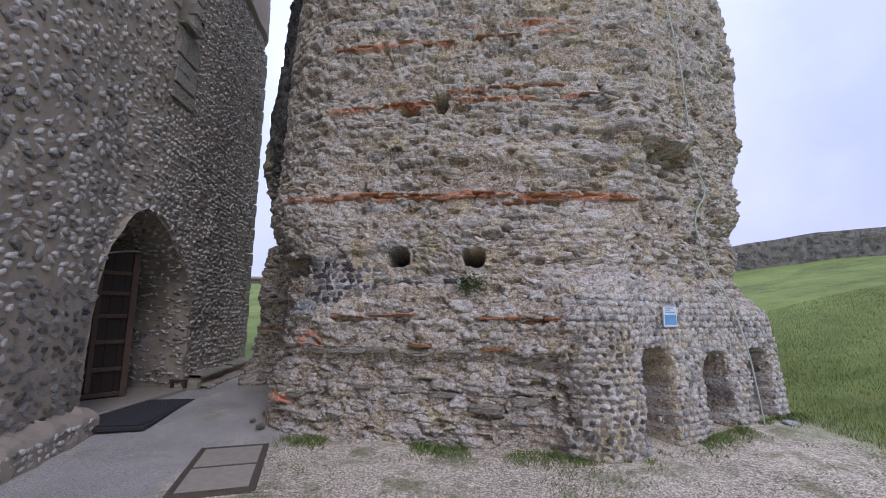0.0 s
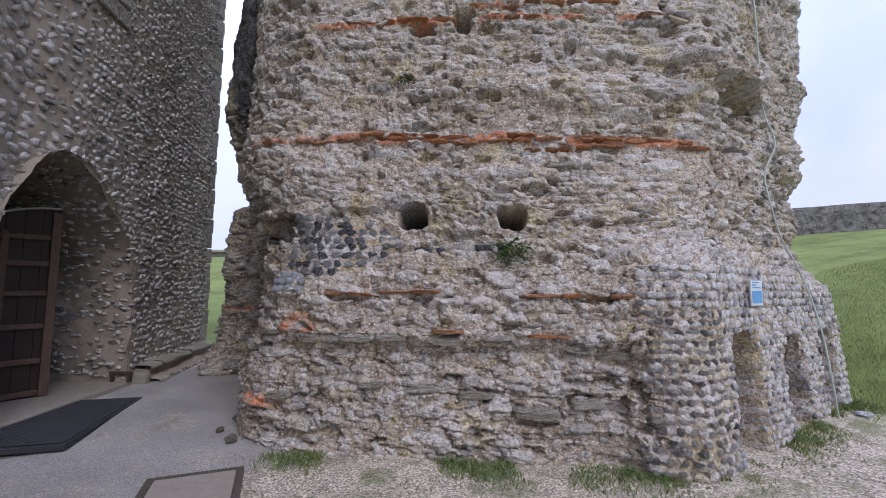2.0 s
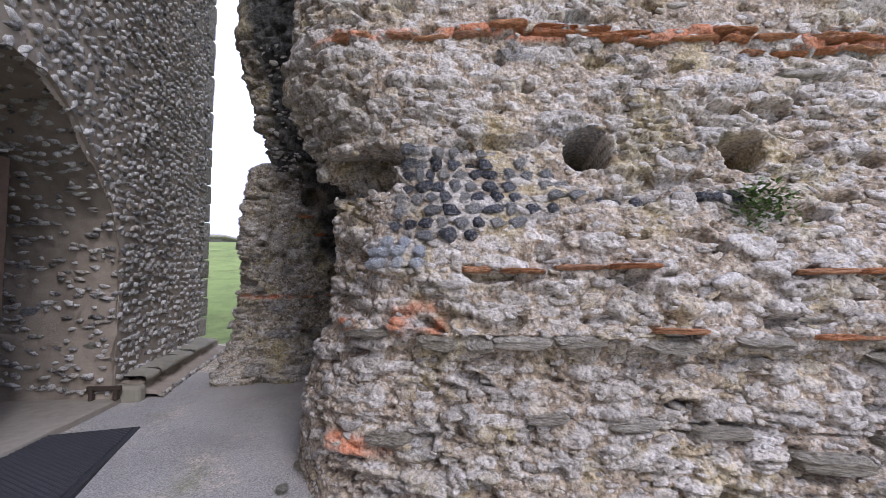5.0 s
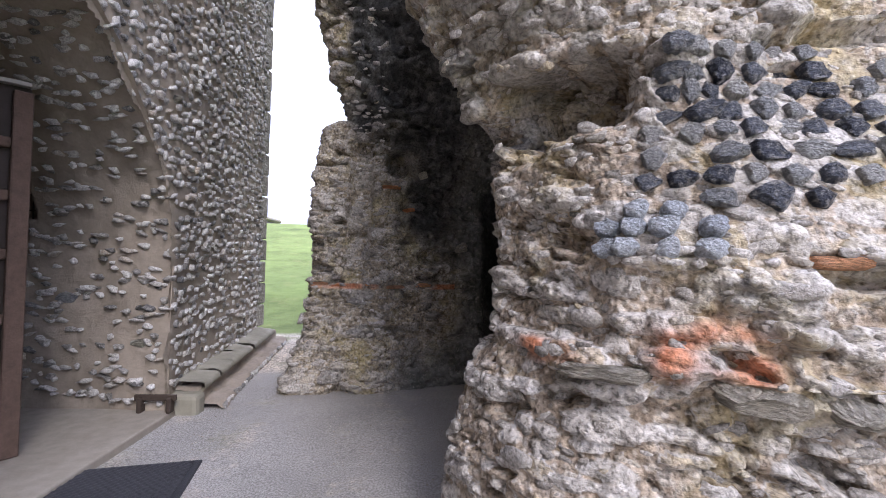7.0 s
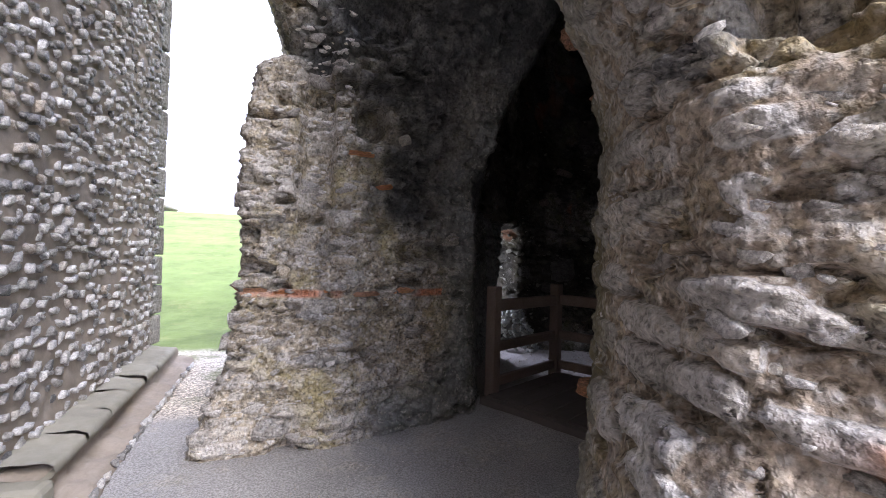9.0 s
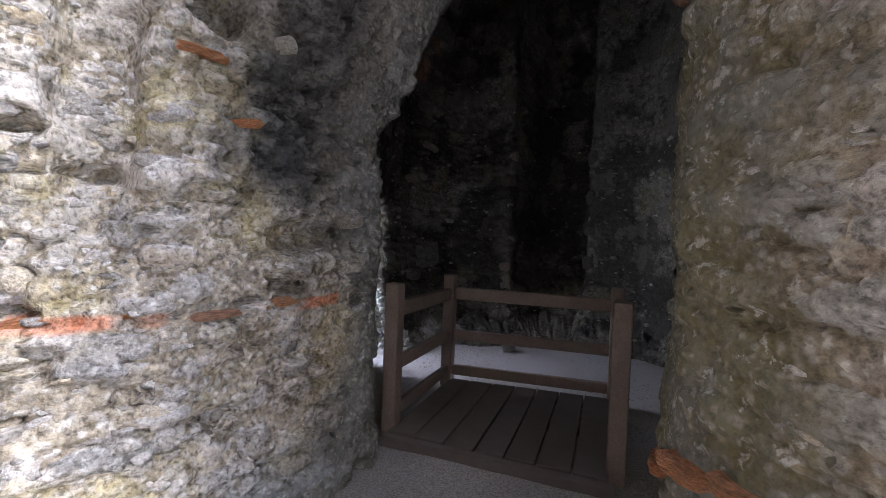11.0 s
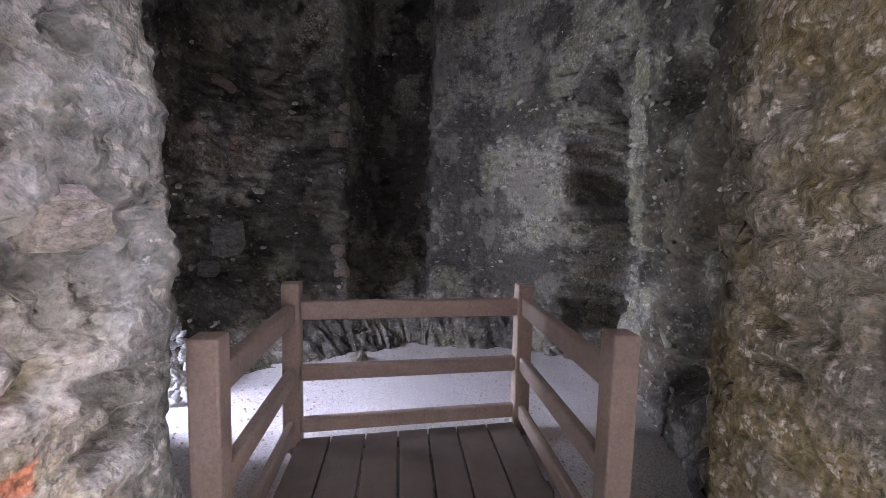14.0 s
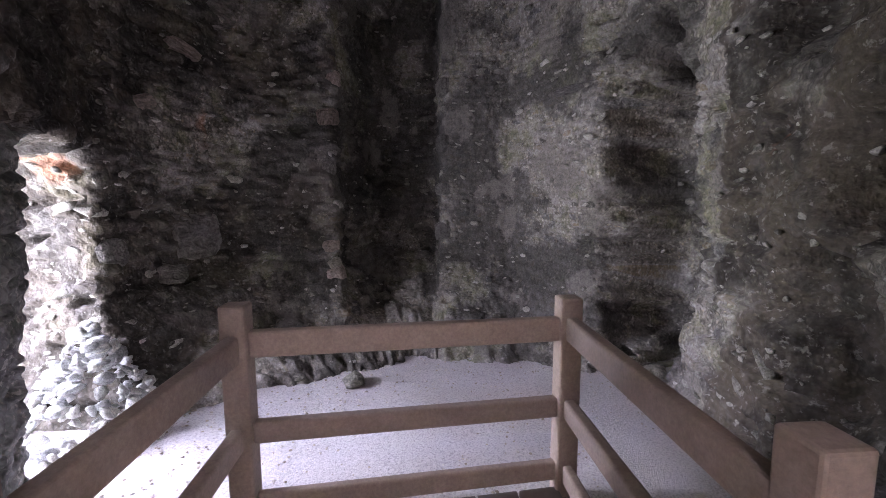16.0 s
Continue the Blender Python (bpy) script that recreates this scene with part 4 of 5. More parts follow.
big = [stone_mesh("stone", 70 + i, m_sand) for i in range(3)]
black = [stone_mesh("stone", 75, m_knapped)]
pieces("stone", big, [on_face(Vector((-4.93, 8.24, 2.82)), Vector((0.5, -0.9, 0)), (0.36, 0.17, 0.2), 0.1), on_face(Vector((-4.9, 8.24, 2.62)), Vector((0.5, -0.9, 0)), (0.26, 0.13, 0.16)),
                      on_face(Vector((-5.05, 8.3, 0.72)), Vector((0, -1, 0)), (0.4, 0.12, 0.14), 0.1)], reveal)
pieces("stone", black, [on_face(Vector((-5.76, 8.37, 1.09)), Vector((0, -1, 0)), (0.24, 0.11, 0.1))], reveal)
# small barred window in the doorway's side
m_iron = plain("rusty_iron", (0.03, 0.025, 0.022), (0.08, 0.055, 0.04), 0.7, 40)
win = thing("window_1", (-6.14, 8.45, 2.0), "small dark window with iron bars in the reveal", "window", kind="structure")
for i in range(3):
    bm = bmesh.new()
    bmesh.ops.create_cone(bm, segments=8, radius1=0.007, radius2=0.007, depth=0.5, cap_ends=True)
    o = part("bar", bm, m_iron, win)
    o.location = (-0.07 + 0.07 * i, 0, 0)
for i in range(3):
    bm = bmesh.new()
    bmesh.ops.create_cone(bm, segments=8, radius1=0.006, radius2=0.006, depth=0.26, cap_ends=True, matrix=Matrix.Rotation(radians(90), 4, "Y"))
    o = part("bar", bm, m_iron, win)
    o.location = (0, 0, -0.15 + 0.14 * i)
# dressed stones beside the slit window and on the far corner
quoin = bpy.data.meshes.new("quoin")
bm = block(bmesh.new(), (-0.5, -0.5, -0.5), (0.5, 0.5, 0.5), 0.06, 1)
bm.to_mesh(quoin)
bm.free()
quoin.materials.append(stone_mat("buff_ashlar", ((0.0, (0.36, 0.33, 0.27)), (1.0, (0.5, 0.46, 0.39))), False, 0.2, 0.9))
qp = []
for i, zq in enumerate(np.arange(5.4, 9.1, 0.27)):
    row = ((7.07, 0.22), (7.42, 0.42)) if i % 2 else ((7.15, 0.4), (7.5, 0.26))
    for yy, wd in (row if zq < 6.75 else ((6.84, 0.2), (7.52, 0.2 + 0.08 * (i % 2)))):
        at, n = tower_face.near(-4.78, yy, zq)
        qp.append(on_face(at, n, (wd, 0.255, 0.16), 0, 0.03))
at, n = tower_face.near(-4.78, 7.17, 6.7)
qp.append(on_face(at, n, (0.5, 0.07, 0.34), 0, 0.0))
for z_ in (1.3, 1.62, 1.95):
    qp.append(Matrix.Translation((-4.86, 5.66, z_)) @ Matrix.Diagonal((0.34, 0.12, 0.29, 1)))
for i, zq in enumerate(np.arange(0.55, 9.0, 0.34)):
    qp.append(Matrix.Translation((-5.22 - 0.02 * (i % 2), 11.3, zq)) @ Matrix.Rotation(-0.1, 4, "Z") @ Matrix.Diagonal((0.16, 0.24 + 0.14 * (i % 2), 0.32, 1)))
pieces("quoin", [quoin], qp, tower)

# ---- the door ----
m_door = plain("dark_oak_boards", (0.018, 0.013, 0.011), (0.055, 0.038, 0.03), 0.65, 16, 0.004)
m_door_edge = plain("worn_oak_edge", (0.045, 0.03, 0.024), (0.17, 0.11, 0.082), 0.8, 26, 0.008)
door = thing("wooden_door", (-5.98, 6.62, 0.16), "dark boarded oak door leaf standing open, arched top", "door")
door.rotation_euler = (0, 0, math.atan2(0.83, 0.65))
W = 1.06


def leaf_top(x):
    return 1.7 + 0.72 * math.sqrt(max(0.0, 1 - ((W - x) / W) ** 2)) * 1.0


for i in range(6):
    x0, x1 = i * W / 6, (i + 1) * W / 6 - 0.006
    bm = bmesh.new()
    vs = [bm.verts.new(c) for c in ((x0, 0, 0), (x1, 0, 0), (x1, 0, leaf_top(x1)), (x0, 0, leaf_top(x0)))]
    f = bm.faces.new(vs)
    r = bmesh.ops.extrude_face_region(bm, geom=[f])
    bmesh.ops.translate(bm, verts=[v for v in r["geom"] if isinstance(v, bmesh.types.BMVert)], vec=(0, 0.03, 0))
    bmesh.ops.recalc_face_normals(bm, faces=bm.faces)
    part("board", bm, m_door, door)
for zr in (0.02, 0.42, 0.86, 1.28, 1.66, 2.0):
    xs = next(x for x in np.linspace(0, W, 60) if leaf_top(x) > zr + 0.1)
    part("ledge", block(bmesh.new(), (xs, -0.05, zr), (W - 0.1, -0.001, zr + 0.07), 0.012, 2), m_door_edge, door)
part("stile", block(bmesh.new(), (W - 0.1, -0.06, 0), (W - 0.002, -0.002, 2.38), 0.01, 2), m_door_edge, door, "worn pale closing stile")
part("stile", block(bmesh.new(), (W * 0.5 - 0.04, -0.055, 0.1), (W * 0.5 + 0.035, -0.0015, 2.1), 0.012, 2), m_door_edge, door)
part("stile", block(bmesh.new(), (0.0, -0.055, 0), (0.09, -0.001, 1.68), 0.008), m_door_edge, door)
m_strip = plain("pale_worn_strip", (0.3, 0.28, 0.25), (0.42, 0.39, 0.35), 0.6, 30)
for i in range(9):
    xa, xb = 0.06 + i * (W - 0.08) / 9, 0.06 + (i + 1) * (W - 0.08) / 9
    bm = bmesh.new()
    vs = [bm.verts.new((x, y, leaf_top(x) + z)) for y in (-0.06, 0.03) for x, z in ((xa, 0.0), (xb, 0.0), (xb, 0.025), (xa, 0.025))]
    for f in ((0, 1, 2, 3), (7, 6, 5, 4), (0, 4, 5, 1), (1, 5, 6, 2), (2, 6, 7, 3), (3, 7, 4, 0)):
        bm.faces.new([vs[j] for j in f])
    part("top_strip", bm, m_strip, door)

# ---- door mat: rubber with raised nubs ----
mat_ = thing("door_mat", (-4.46, 6.5, 0), "black rubber mat with a studded face on the path", "mat")
mat_.rotation_euler = (0, 0, radians(11))
bm = bmesh.new()
bmesh.ops.create_grid(bm, x_segments=74, y_segments=136, size=0.5, matrix=Matrix.Diagonal((0.92, 1.68, 1, 1)))
for v in bm.verts:
    i, j = round((v.co.x / 0.92 + 0.5) * 74), round((v.co.y / 1.68 + 0.5) * 136)
    v.co.z = 0.022 + (0.007 if (i // 2 + j // 2) % 2 == 0 else 0.0)
part("mat_face", bm, m_mat, mat_).location = (0, 0, 0.1)
part("rim", block(bmesh.new(), (-0.5, -0.88, 0.06), (0.5, 0.88, 0.119), 0.008), m_mat, mat_)

# ---- inspection covers ----
ic = thing("inspection_cover", (-2.2, 4.62, 0.02), "pair of buff concrete covers in studded iron frames", "cover")
ic.rotation_euler = (0, 0, radians(17))
for j in (-1, 1):
    part("slab", block(bmesh.new(), (-0.30, 0.02 if j > 0 else -0.62, -0.08), (0.30, 0.62 if j > 0 else -0.02, 0.012), 0.006, 2), m_slab, ic)
m_stud = plain("studded_iron", (0.05, 0.045, 0.04), (0.16, 0.13, 0.10), 0.75, 70, 0.004)
for lo, hi in (((-0.36, -0.68), (-0.305, 0.68)), ((0.305, -0.68), (0.36, 0.68)), ((-0.304, 0.625), (0.304, 0.68)), ((-0.304, -0.68), (0.304, -0.625)), ((-0.304, -0.018), (0.304, 0.018))):
    bm = block(bmesh.new(), (*lo, -0.08), (*hi, 0.01))
    long = 0 if hi[0] - lo[0] > hi[1] - lo[1] else 1
    a = lo[long]
    while a < hi[long] - 0.02:
        for k_ in (0.3, 0.7):
            c = [0, 0]
            c[long] = a + 0.015
            c[1 - long] = lo[1 - long] + k_ * (hi[1 - long] - lo[1 - long])
            block(bm, (c[0] - 0.007, c[1] - 0.007, 0.009), (c[0] + 0.007, c[1] + 0.007, 0.016))
        a += 0.03
    part("frame_bar", bm, m_stud, ic)

# ---- boot scraper ----
scr = thing("boot_scraper", (-4.9, 8.22, 0.155), "rusty iron boot scraper by the footing", "scraper")
for x_ in (-0.12, 0.12):
    part("foot", block(bmesh.new(), (x_ - 0.02, -0.035, 0), (x_ + 0.02, 0.035, 0.13), 0.008), m_iron, scr)
part("blade", block(bmesh.new(), (-0.17, -0.012, 0.10), (0.17, 0.012, 0.15), 0.004), m_iron, scr)

# ---- pieces of the ruin's face ----
rr = random.Random(12)
dark_k = [stone_mesh("flint", 80 + i, m_knapped, flat=0.55, rough=0.3, detail=3, cuts=6) for i in range(6)]
pale_k = [stone_mesh("flint", 90 + i, m_pale_flint, flat=0.8, rough=0.2, detail=3, cuts=3) for i in range(4)]
flint_k = [stone_mesh("flint", 100 + i, m_flint, flat=0.5, rough=0.45, cuts=8) for i in range(6)]


m_ledge = stone_mat("ledge_sandstone", ((0.0, (0.42, 0.375, 0.3)), (1.0, (0.6, 0.55, 0.47))), False, 0.3, 0.9)


def front_xy(x):
    return float(np.interp(x, [-2.0, -1.6, 1.4], [5.95, 5.76, 5.3]))


poses_ = []
for row, (zr, xa, xb) in enumerate(((2.31, -1.88, -1.2), (2.235, -1.9, -1.05), (2.155, -1.9, -0.95), (2.07, -1.92, -0.8), (1.985, -1.95, 0.3), (1.9, -1.95, -0.9), (1.815, -1.96, -1.15), (1.735, -1.75, -1.4))):
    x = xa
    while x < xb:
        w = rr.uniform(0.07, 0.125)
        at, n = front.near(x + w / 2, front_xy(x), zr)
        if rr.random() > 0.1:
            poses_.append(on_face(at, n, (w * 1.15, rr.uniform(0.07, 0.1), 0.1), rr.uniform(-0.35, 0.35), rr.uniform(-0.004, 0.012)))
        x += w + rr.uniform(0.002, 0.028)
pieces("flint", flint_k, kid_poses, tower)
pieces("flint", dark_k, poses_, ruin_front)
poses_ = []
for zr, xs in ((1.70, (-1.95, -1.84)), (1.635, (-2.08, -1.96, -1.86, -1.74)), (1.565, (-2.08, -1.98, -1.86, -1.75))):
    for x in xs:
        at, n = front.near(x, front_xy(x), zr)
        poses_.append(on_face(at, n, (rr.uniform(0.085, 0.105), 0.08, 0.1), rr.uniform(-0.3, 0.3), -0.015))
pieces("flint", pale_k, poses_, ruin_front)
# flat fired tiles in their bands
tiles = [slab_mesh("tile", 200 + i, m_tile) for i in range(5)]
poses_ = []
for z0, xa, xb, chance in ((3.2, -2.3, 2.7, 0.9), (3.26, -2.3, 2.4, 0.75), (3.13, 0.6, 2.7, 0.5), (1.53, -1.48, -0.5, 1.0), (1.52, -0.1, 1.45, 0.65), (1.16, -0.95, 0.8, 0.45), (4.78, -1.8, 2.3, 0.7), (4.97, 0.0, 2.3, 0.5), (5.9, -1.8, 2.0, 0.6)):
    x = xa
    while x < xb:
        w = rr.uniform(0.16, 0.36)
        if rr.random() < chance:
            zz = z0 + (0.05 * x * 0.6 if z0 > 4 else -0.03 * max(0, x - 1.8)) + rr.uniform(-0.015, 0.015)
            at, n = front.near(x + w / 2, 5.3 + 0.16 * (1.4 - x) + (0.5 if z0 > 3 else 0.0), zz)
            poses_.append(on_face(at, n, (w * 1.15, rr.uniform(0.03, 0.05), 0.2), rr.uniform(-0.04, 0.04), 0.05 if z0 > 3 else 0.03))
        x += w + rr.uniform(0.0, 0.06)
pieces("tile", tiles, poses_, ruin_front)
slabs = [slab_mesh("ledge_stone", 20 + i, m_ledge) for i in range(4)]
poses_ = []
for x, zz, w, h in ((-2.05, 1.12, 0.3, 0.05), (-1.62, 1.08, 0.26, 0.09), (-1.38, 1.07, 0.16, 0.06), (-1.14, 1.09, 0.34, 0.06), (-0.8, 1.1, 0.3, 0.045), (0.95, 1.05, 0.3, 0.05), (1.3, 0.97, 0.42, 0.07), (-0.5, 0.62, 0.3, 0.06), (0.0, 0.58, 0.34, 0.06), (0.7, 1.12, 0.4, 0.05),
                 (0.55, 0.45, 0.4, 0.1), (-1.0, 0.65, 0.25, 0.06), (1.0, 0.55, 0.3, 0.08), (-0.3, 1.1, 0.32, 0.05), (0.2, 1.12, 0.3, 0.05), (-1.9, 0.5, 0.3, 0.08), (0.9, 2.9, 0.34, 0.06)):
    at, n = front.near(x, front_xy(x), zz)
    poses_.append(on_face(at, n, (w * 1.15, h * 1.1, 0.3), rr.uniform(-0.06, 0.06), 0.07))
pieces("ledge_stone", slabs, poses_, ruin_front)
pale_blocks = [stone_mesh("ashlar", 120 + i, stone_mat("pale_ashlar", ((0.0, (0.45, 0.42, 0.4)), (1.0, (0.55, 0.52, 0.5))), False, 0.2, 0.9), flat=0.35, rough=0.1) for i in range(2)]
pieces("ashlar", pale_blocks, [on_face(*front.near(2.02, 5.05, 1.5), (0.2, 0.24, 0.12), 0.15, 0.02), on_face(*front.near(1.78, 5.08, 1.42), (0.16, 0.16, 0.12), -0.1, 0.02), on_face(*front.near(2.2, 5.15, 1.55), (0.12, 0.2, 0.1), 0.3, 0.02)], ruin_front)
pieces("tile", tiles, [on_face(*pier_face.near(x, 9.0, z_), (w, 0.045, 0.14), a, 0.03) for x, z_, w, a in
                       ((-3.75, 1.2, 0.2, 0.0), (-3.55, 1.19, 0.18, 0.03), (-3.25, 1.2, 0.22, -0.03), (-2.95, 1.18, 0.22, 0.02), (-2.62, 1.2, 0.2, 0.05), (-3.0, 2.26, 0.24, 0.0), (-2.8, 2.02, 0.15, 0.2))], pier)
pieces("tile", tiles, [on_face(*front.near(x, y, z_), (w, 0.05, 0.14), a, 0.02) for x, y, z_, w, a in
                       ((-2.1, 7.35, 0.95, 0.26, 0.1), (-1.93, 7.5, 0.9, 0.22, 0.05), (-1.8, 7.65, 0.8, 0.25, 0.15), (-1.6, 7.75, 0.72, 0.2, 0.1), (-1.85, 7.6, 2.35, 0.2, -0.3), (-2.2, 7.3, 2.45, 0.14, 0.2))], ruin_front)
pieces("stone", slabs, [on_face(*pier_face.near(-2.25, 9.32, 1.62), (0.15, 0.09, 0.1), 0.1, -0.02), on_face(*pier_face.near(-2.7, 9.1, 2.4), (0.1, 0.09, 0.08), 0.4, -0.01),
                         on_face(*chamber_face.near(1.85, 11.8, 1.15), (0.12, 0.1, 0.08), 0, 0), on_face(*chamber_face.near(1.85, 11.8, 0.92), (0.16, 0.14, 0.08), 0.4, 0), on_face(*chamber_face.near(1.6, 12.4, 0.45), (0.13, 0.08, 0.08), 0, 0)], chamber)
m_block = stone_mat("pale_grey_block", ((0.0, (0.2, 0.185, 0.17)), (1.0, (0.3, 0.28, 0.26))), False, 0.15, 0.9)
m_pink = stone_mat("pinkish_block", ((0.0, (0.42, 0.33, 0.28)), (1.0, (0.52, 0.43, 0.38))), False, 0.15, 0.9)
grey_b, pink_b = [slab_mesh("block", 40 + i, m_block) for i in range(3)], [slab_mesh("block", 50 + i, m_pink) for i in range(3)]
pieces("block", grey_b, [on_face(*chamber_face.near(x, y, z_), (w, h, 0.2), a, 0.03) for x, y, z_, w, h, a in
                         ((0.85, 12.69, 1.3, 0.62, 0.5, 0.03), (1.3, 12.73, 3.5, 0.7, 0.45, -0.05), (-0.05, 12.36, 1.22, 0.3, 0.24, 0.1), (0.55, 12.62, 0.95, 0.34, 0.2, -0.1), (3.3, 12.2, 0.86, 0.5, 0.34, 0.0),
                          (1.84, 11.8, 2.0, 0.16, 0.22, 0.0), (2.86, 11.0, 1.25, 0.2, 0.24, 0.0), (2.86, 11.0, 1.75, 0.22, 0.16, 0.0), (2.86, 11.0, 2.3, 0.2, 0.22, 0.0), (2.86, 11.0, 2.95, 0.2, 0.26, 0.0), (2.6, 9.4, 2.7, 0.5, 0.09, 0.0))], chamber)
pieces("block", pink_b, [on_face(*chamber_face.near(x, y, z_), (w, h, 0.2), a, 0.03) for x, y, z_, w, h, a in
                         ((1.83, 11.84, 1.14, 0.2, 0.14, 0.1), (1.83, 11.84, 0.82, 0.24, 0.2, 0.3), (1.88, 11.82, 2.53, 0.24, 0.2, 0.0), (1.92, 11.84, 2.92, 0.22, 0.18, 0.0), (0.8, 12.66, 3.02, 0.4, 0.12, -0.2), (0.4, 12.5, 2.45, 0.3, 0.14, 0.3), (0.9, 8.1, 2.75, 0.5, 0.16, 0.1), (-0.4, 7.88, 2.6, 0.3, 0.12, -0.2))], chamber)
pieces("stone", [stone_mesh("stone", 77, stone_mat("pinkish_white_stone", ((0.0, (0.62, 0.56, 0.53)), (1.0, (0.66, 0.6, 0.57))), False, 0.2, 0.9), flat=0.9, rough=0.35, cuts=9)],
       [on_face(*pier_face.near(-2.25, 9.3, 1.64), (0.17, 0.1, 0.16), 0.1, 0.0)], pier)
# coursed flints on the buttress: the nearest as pieces, the rest as one mass
poses_, rest = [], []
z = 0.05
while z < 1.86:
    x = 1.36
    while x < 5.3:
        w = rr.uniform(0.06, 0.11)
        tilt = rr.uniform(-0.2, 0.2) + (0.9 if z > 1.2 and x > 2.2 else 0)
        y = 4.9 + (x - 1.9) * 0.584 if x > 1.9 else 4.97
        uu = (x - 1.9) / along[0]
        in_arch = any(abs(uu - u0) < w_ + 0.02 and z < top + 0.02 for u0, w_, top in ((0.85, 0.27, 1.18), (2.17, 0.30, 1.08), (3.32, 0.27, 1.1)))
        sign_ = 2.72 < x < 3.06 and 1.4 < z < 1.72
        if not sign_ and rr.random() > 0.05 and z < 1.9 - 0.08 * (x - 2):
            at, n = front.near(x, y, z)
            m = on_face(at, n, (w, 0.065, 0.075) if not in_arch else (w, 0.06, 0.06), tilt, 0.004)
            (poses_ if x < 2.3 and z < 1.4 and len(poses_) < 260 else rest).append(m)
        x += w + rr.uniform(0.004, 0.025)
    z += 0.083
pieces("flint", flint_k, poses_, ruin_front)
heap("flint_facing", rest, m_facing, ruin_front, 130, 2)
# broken stones standing proud of the rubble


def proud(face_, count, seed, zlim, xlim, parent, mat, size=(0.03, 0.1), name="proud_stones"):
    g = np.random.default_rng(seed)
    out = []
    rows, cols = face_.V.shape[:2]
    tries = 0
    while len(out) < count and tries < count * 6:
        tries += 1
        r, c = g.integers(1, rows - 1), g.integers(1, cols - 1)
        p = face_.V[r, c]
        if not (zlim[0] < p[2] < zlim[1] and xlim(p[0], p[1])):
            continue
        w = g.uniform(*size) * (1.8 if g.random() < 0.12 else 1.0)
        out.append(on_face(Vector(p), Vector(face_.N[r, c]), (w * g.uniform(1.0, 1.9), w * g.uniform(0.5, 0.9), w * g.uniform(0.6, 1.1)), g.normal() * 0.25, 0.12 * w))
    return heap(name, out, mat, parent, seed, 2, rough=0.5)


proud(front, 3400, 7, (0.0, 6.8), lambda x, y: x < 1.45 and y < 6.75, ruin_front, m_rub_j, (0.018, 0.065))
proud(front, 260, 19, (0.1, 3.5), lambda x, y: x < -0.5 and 6.75 < y < 7.45, ruin_front, m_rub_j, (0.015, 0.05), "proud_stones_passage")
proud(front, 900, 9, (1.9, 6.8), lambda x, y: x > 1.6 and y < 7.4, ruin_front, m_rub_j, name="proud_stones_side")
proud(pier_face, 700, 8, (0.1, 4.5), lambda x, y: x < -3.05 and y < 10.5, pier, m_rub_j, (0.025, 0.075))
# chamber stones darkened too, with the shade in their colour
m_in_j = stone_mat("shaded_stones", ((0.0, (0.09, 0.085, 0.07)), (0.4, (0.2, 0.19, 0.16)), (0.85, (0.36, 0.34, 0.3)), (1.0, (0.5, 0.47, 0.43))), True, 0.3, 0.8)
proud(chamber_face, 1400, 10, (0.1, 4.2), lambda x, y: True, chamber, m_in_j, (0.02, 0.07))

# ---- sign, cable, plants on the wall ----
at, n = front.near(2.9, 5.48, 1.56)
sg = thing("information_sign", (0, 0, 0), "small blue and white information panel on the flints", "sign")
sg.matrix_world = on_face(at, Vector((0.5, -0.866, 0)), (1, 1, 1), 0, -0.035)
m_white = plain("printed_panel", (0.62, 0.66, 0.7), (0.7, 0.74, 0.78), 0.35, 30, 0.0005)
m_blue = plain("printed_blue", (0.12, 0.3, 0.55), (0.16, 0.36, 0.62), 0.35, 30, 0.0005)
m_grey = plain("sign_metal", (0.3, 0.31, 0.33), (0.42, 0.43, 0.45), 0.4, 30, 0.0005)
part("board", block(bmesh.new(), (-0.15, -0.135, 0), (0.15, 0.135, 0.012), 0.003), m_grey, sg)
part("face", block(bmesh.new(), (-0.14, -0.125, 0.0125), (0.14, 0.125, 0.016)), m_white, sg)
part("picture", block(bmesh.new(), (-0.12, -0.105, 0.0165), (0.12, 0.02, 0.019)), m_blue, sg, "printed blue picture")
for j, wd in enumerate((0.17, 0.1, 0.2)):
    part("line_of_text", block(bmesh.new(), (-0.11, 0.1 - 0.026 * j, 0.0165), (-0.11 + wd, 0.112 - 0.026 * j, 0.0185)), m_blue, sg)

m_cable = plain("pale_green_cable", (0.42, 0.5, 0.45), (0.52, 0.58, 0.54), 0.6, 30)


def cable(name, pts, radius, mat, label):
    cu = bpy.data.curves.new(name, "CURVE")
    cu.dimensions, cu.bevel_depth, cu.bevel_resolution = "3D", radius, 2
    sp = cu.splines.new("NURBS")
    sp.points.add(len(pts) - 1)
    for q, p in zip(sp.points, pts):
        q.co = (*p, 1)
    sp.use_endpoint_u, sp.order_u = True, 3
    cu.materials.append(mat)
    return tagged(new(name, cu), label, "cable")


cable("cable", [tuple(front.near(*p)[0] + front.near(*p)[1] * 0.09) for p in [(3.75, 5.95, 7.2), (3.86, 5.92, 5.6), (3.95, 5.95, 4.8), (4.15, 6.02, 3.9), (4.25, 6.1, 3.5), (4.0, 6.02, 3.1), (3.95, 6.05, 2.7), (4.15, 6.1, 2.2), (4.35, 6.2, 1.8), (4.4, 6.3, 1.2), (4.45, 6.3, 0.6), (4.5, 6.4, 0.05)]], 0.010, m_cable, "thin pale green cable hanging down the ruin")

m_leaf = Mat("weed_leaves", 0.7)
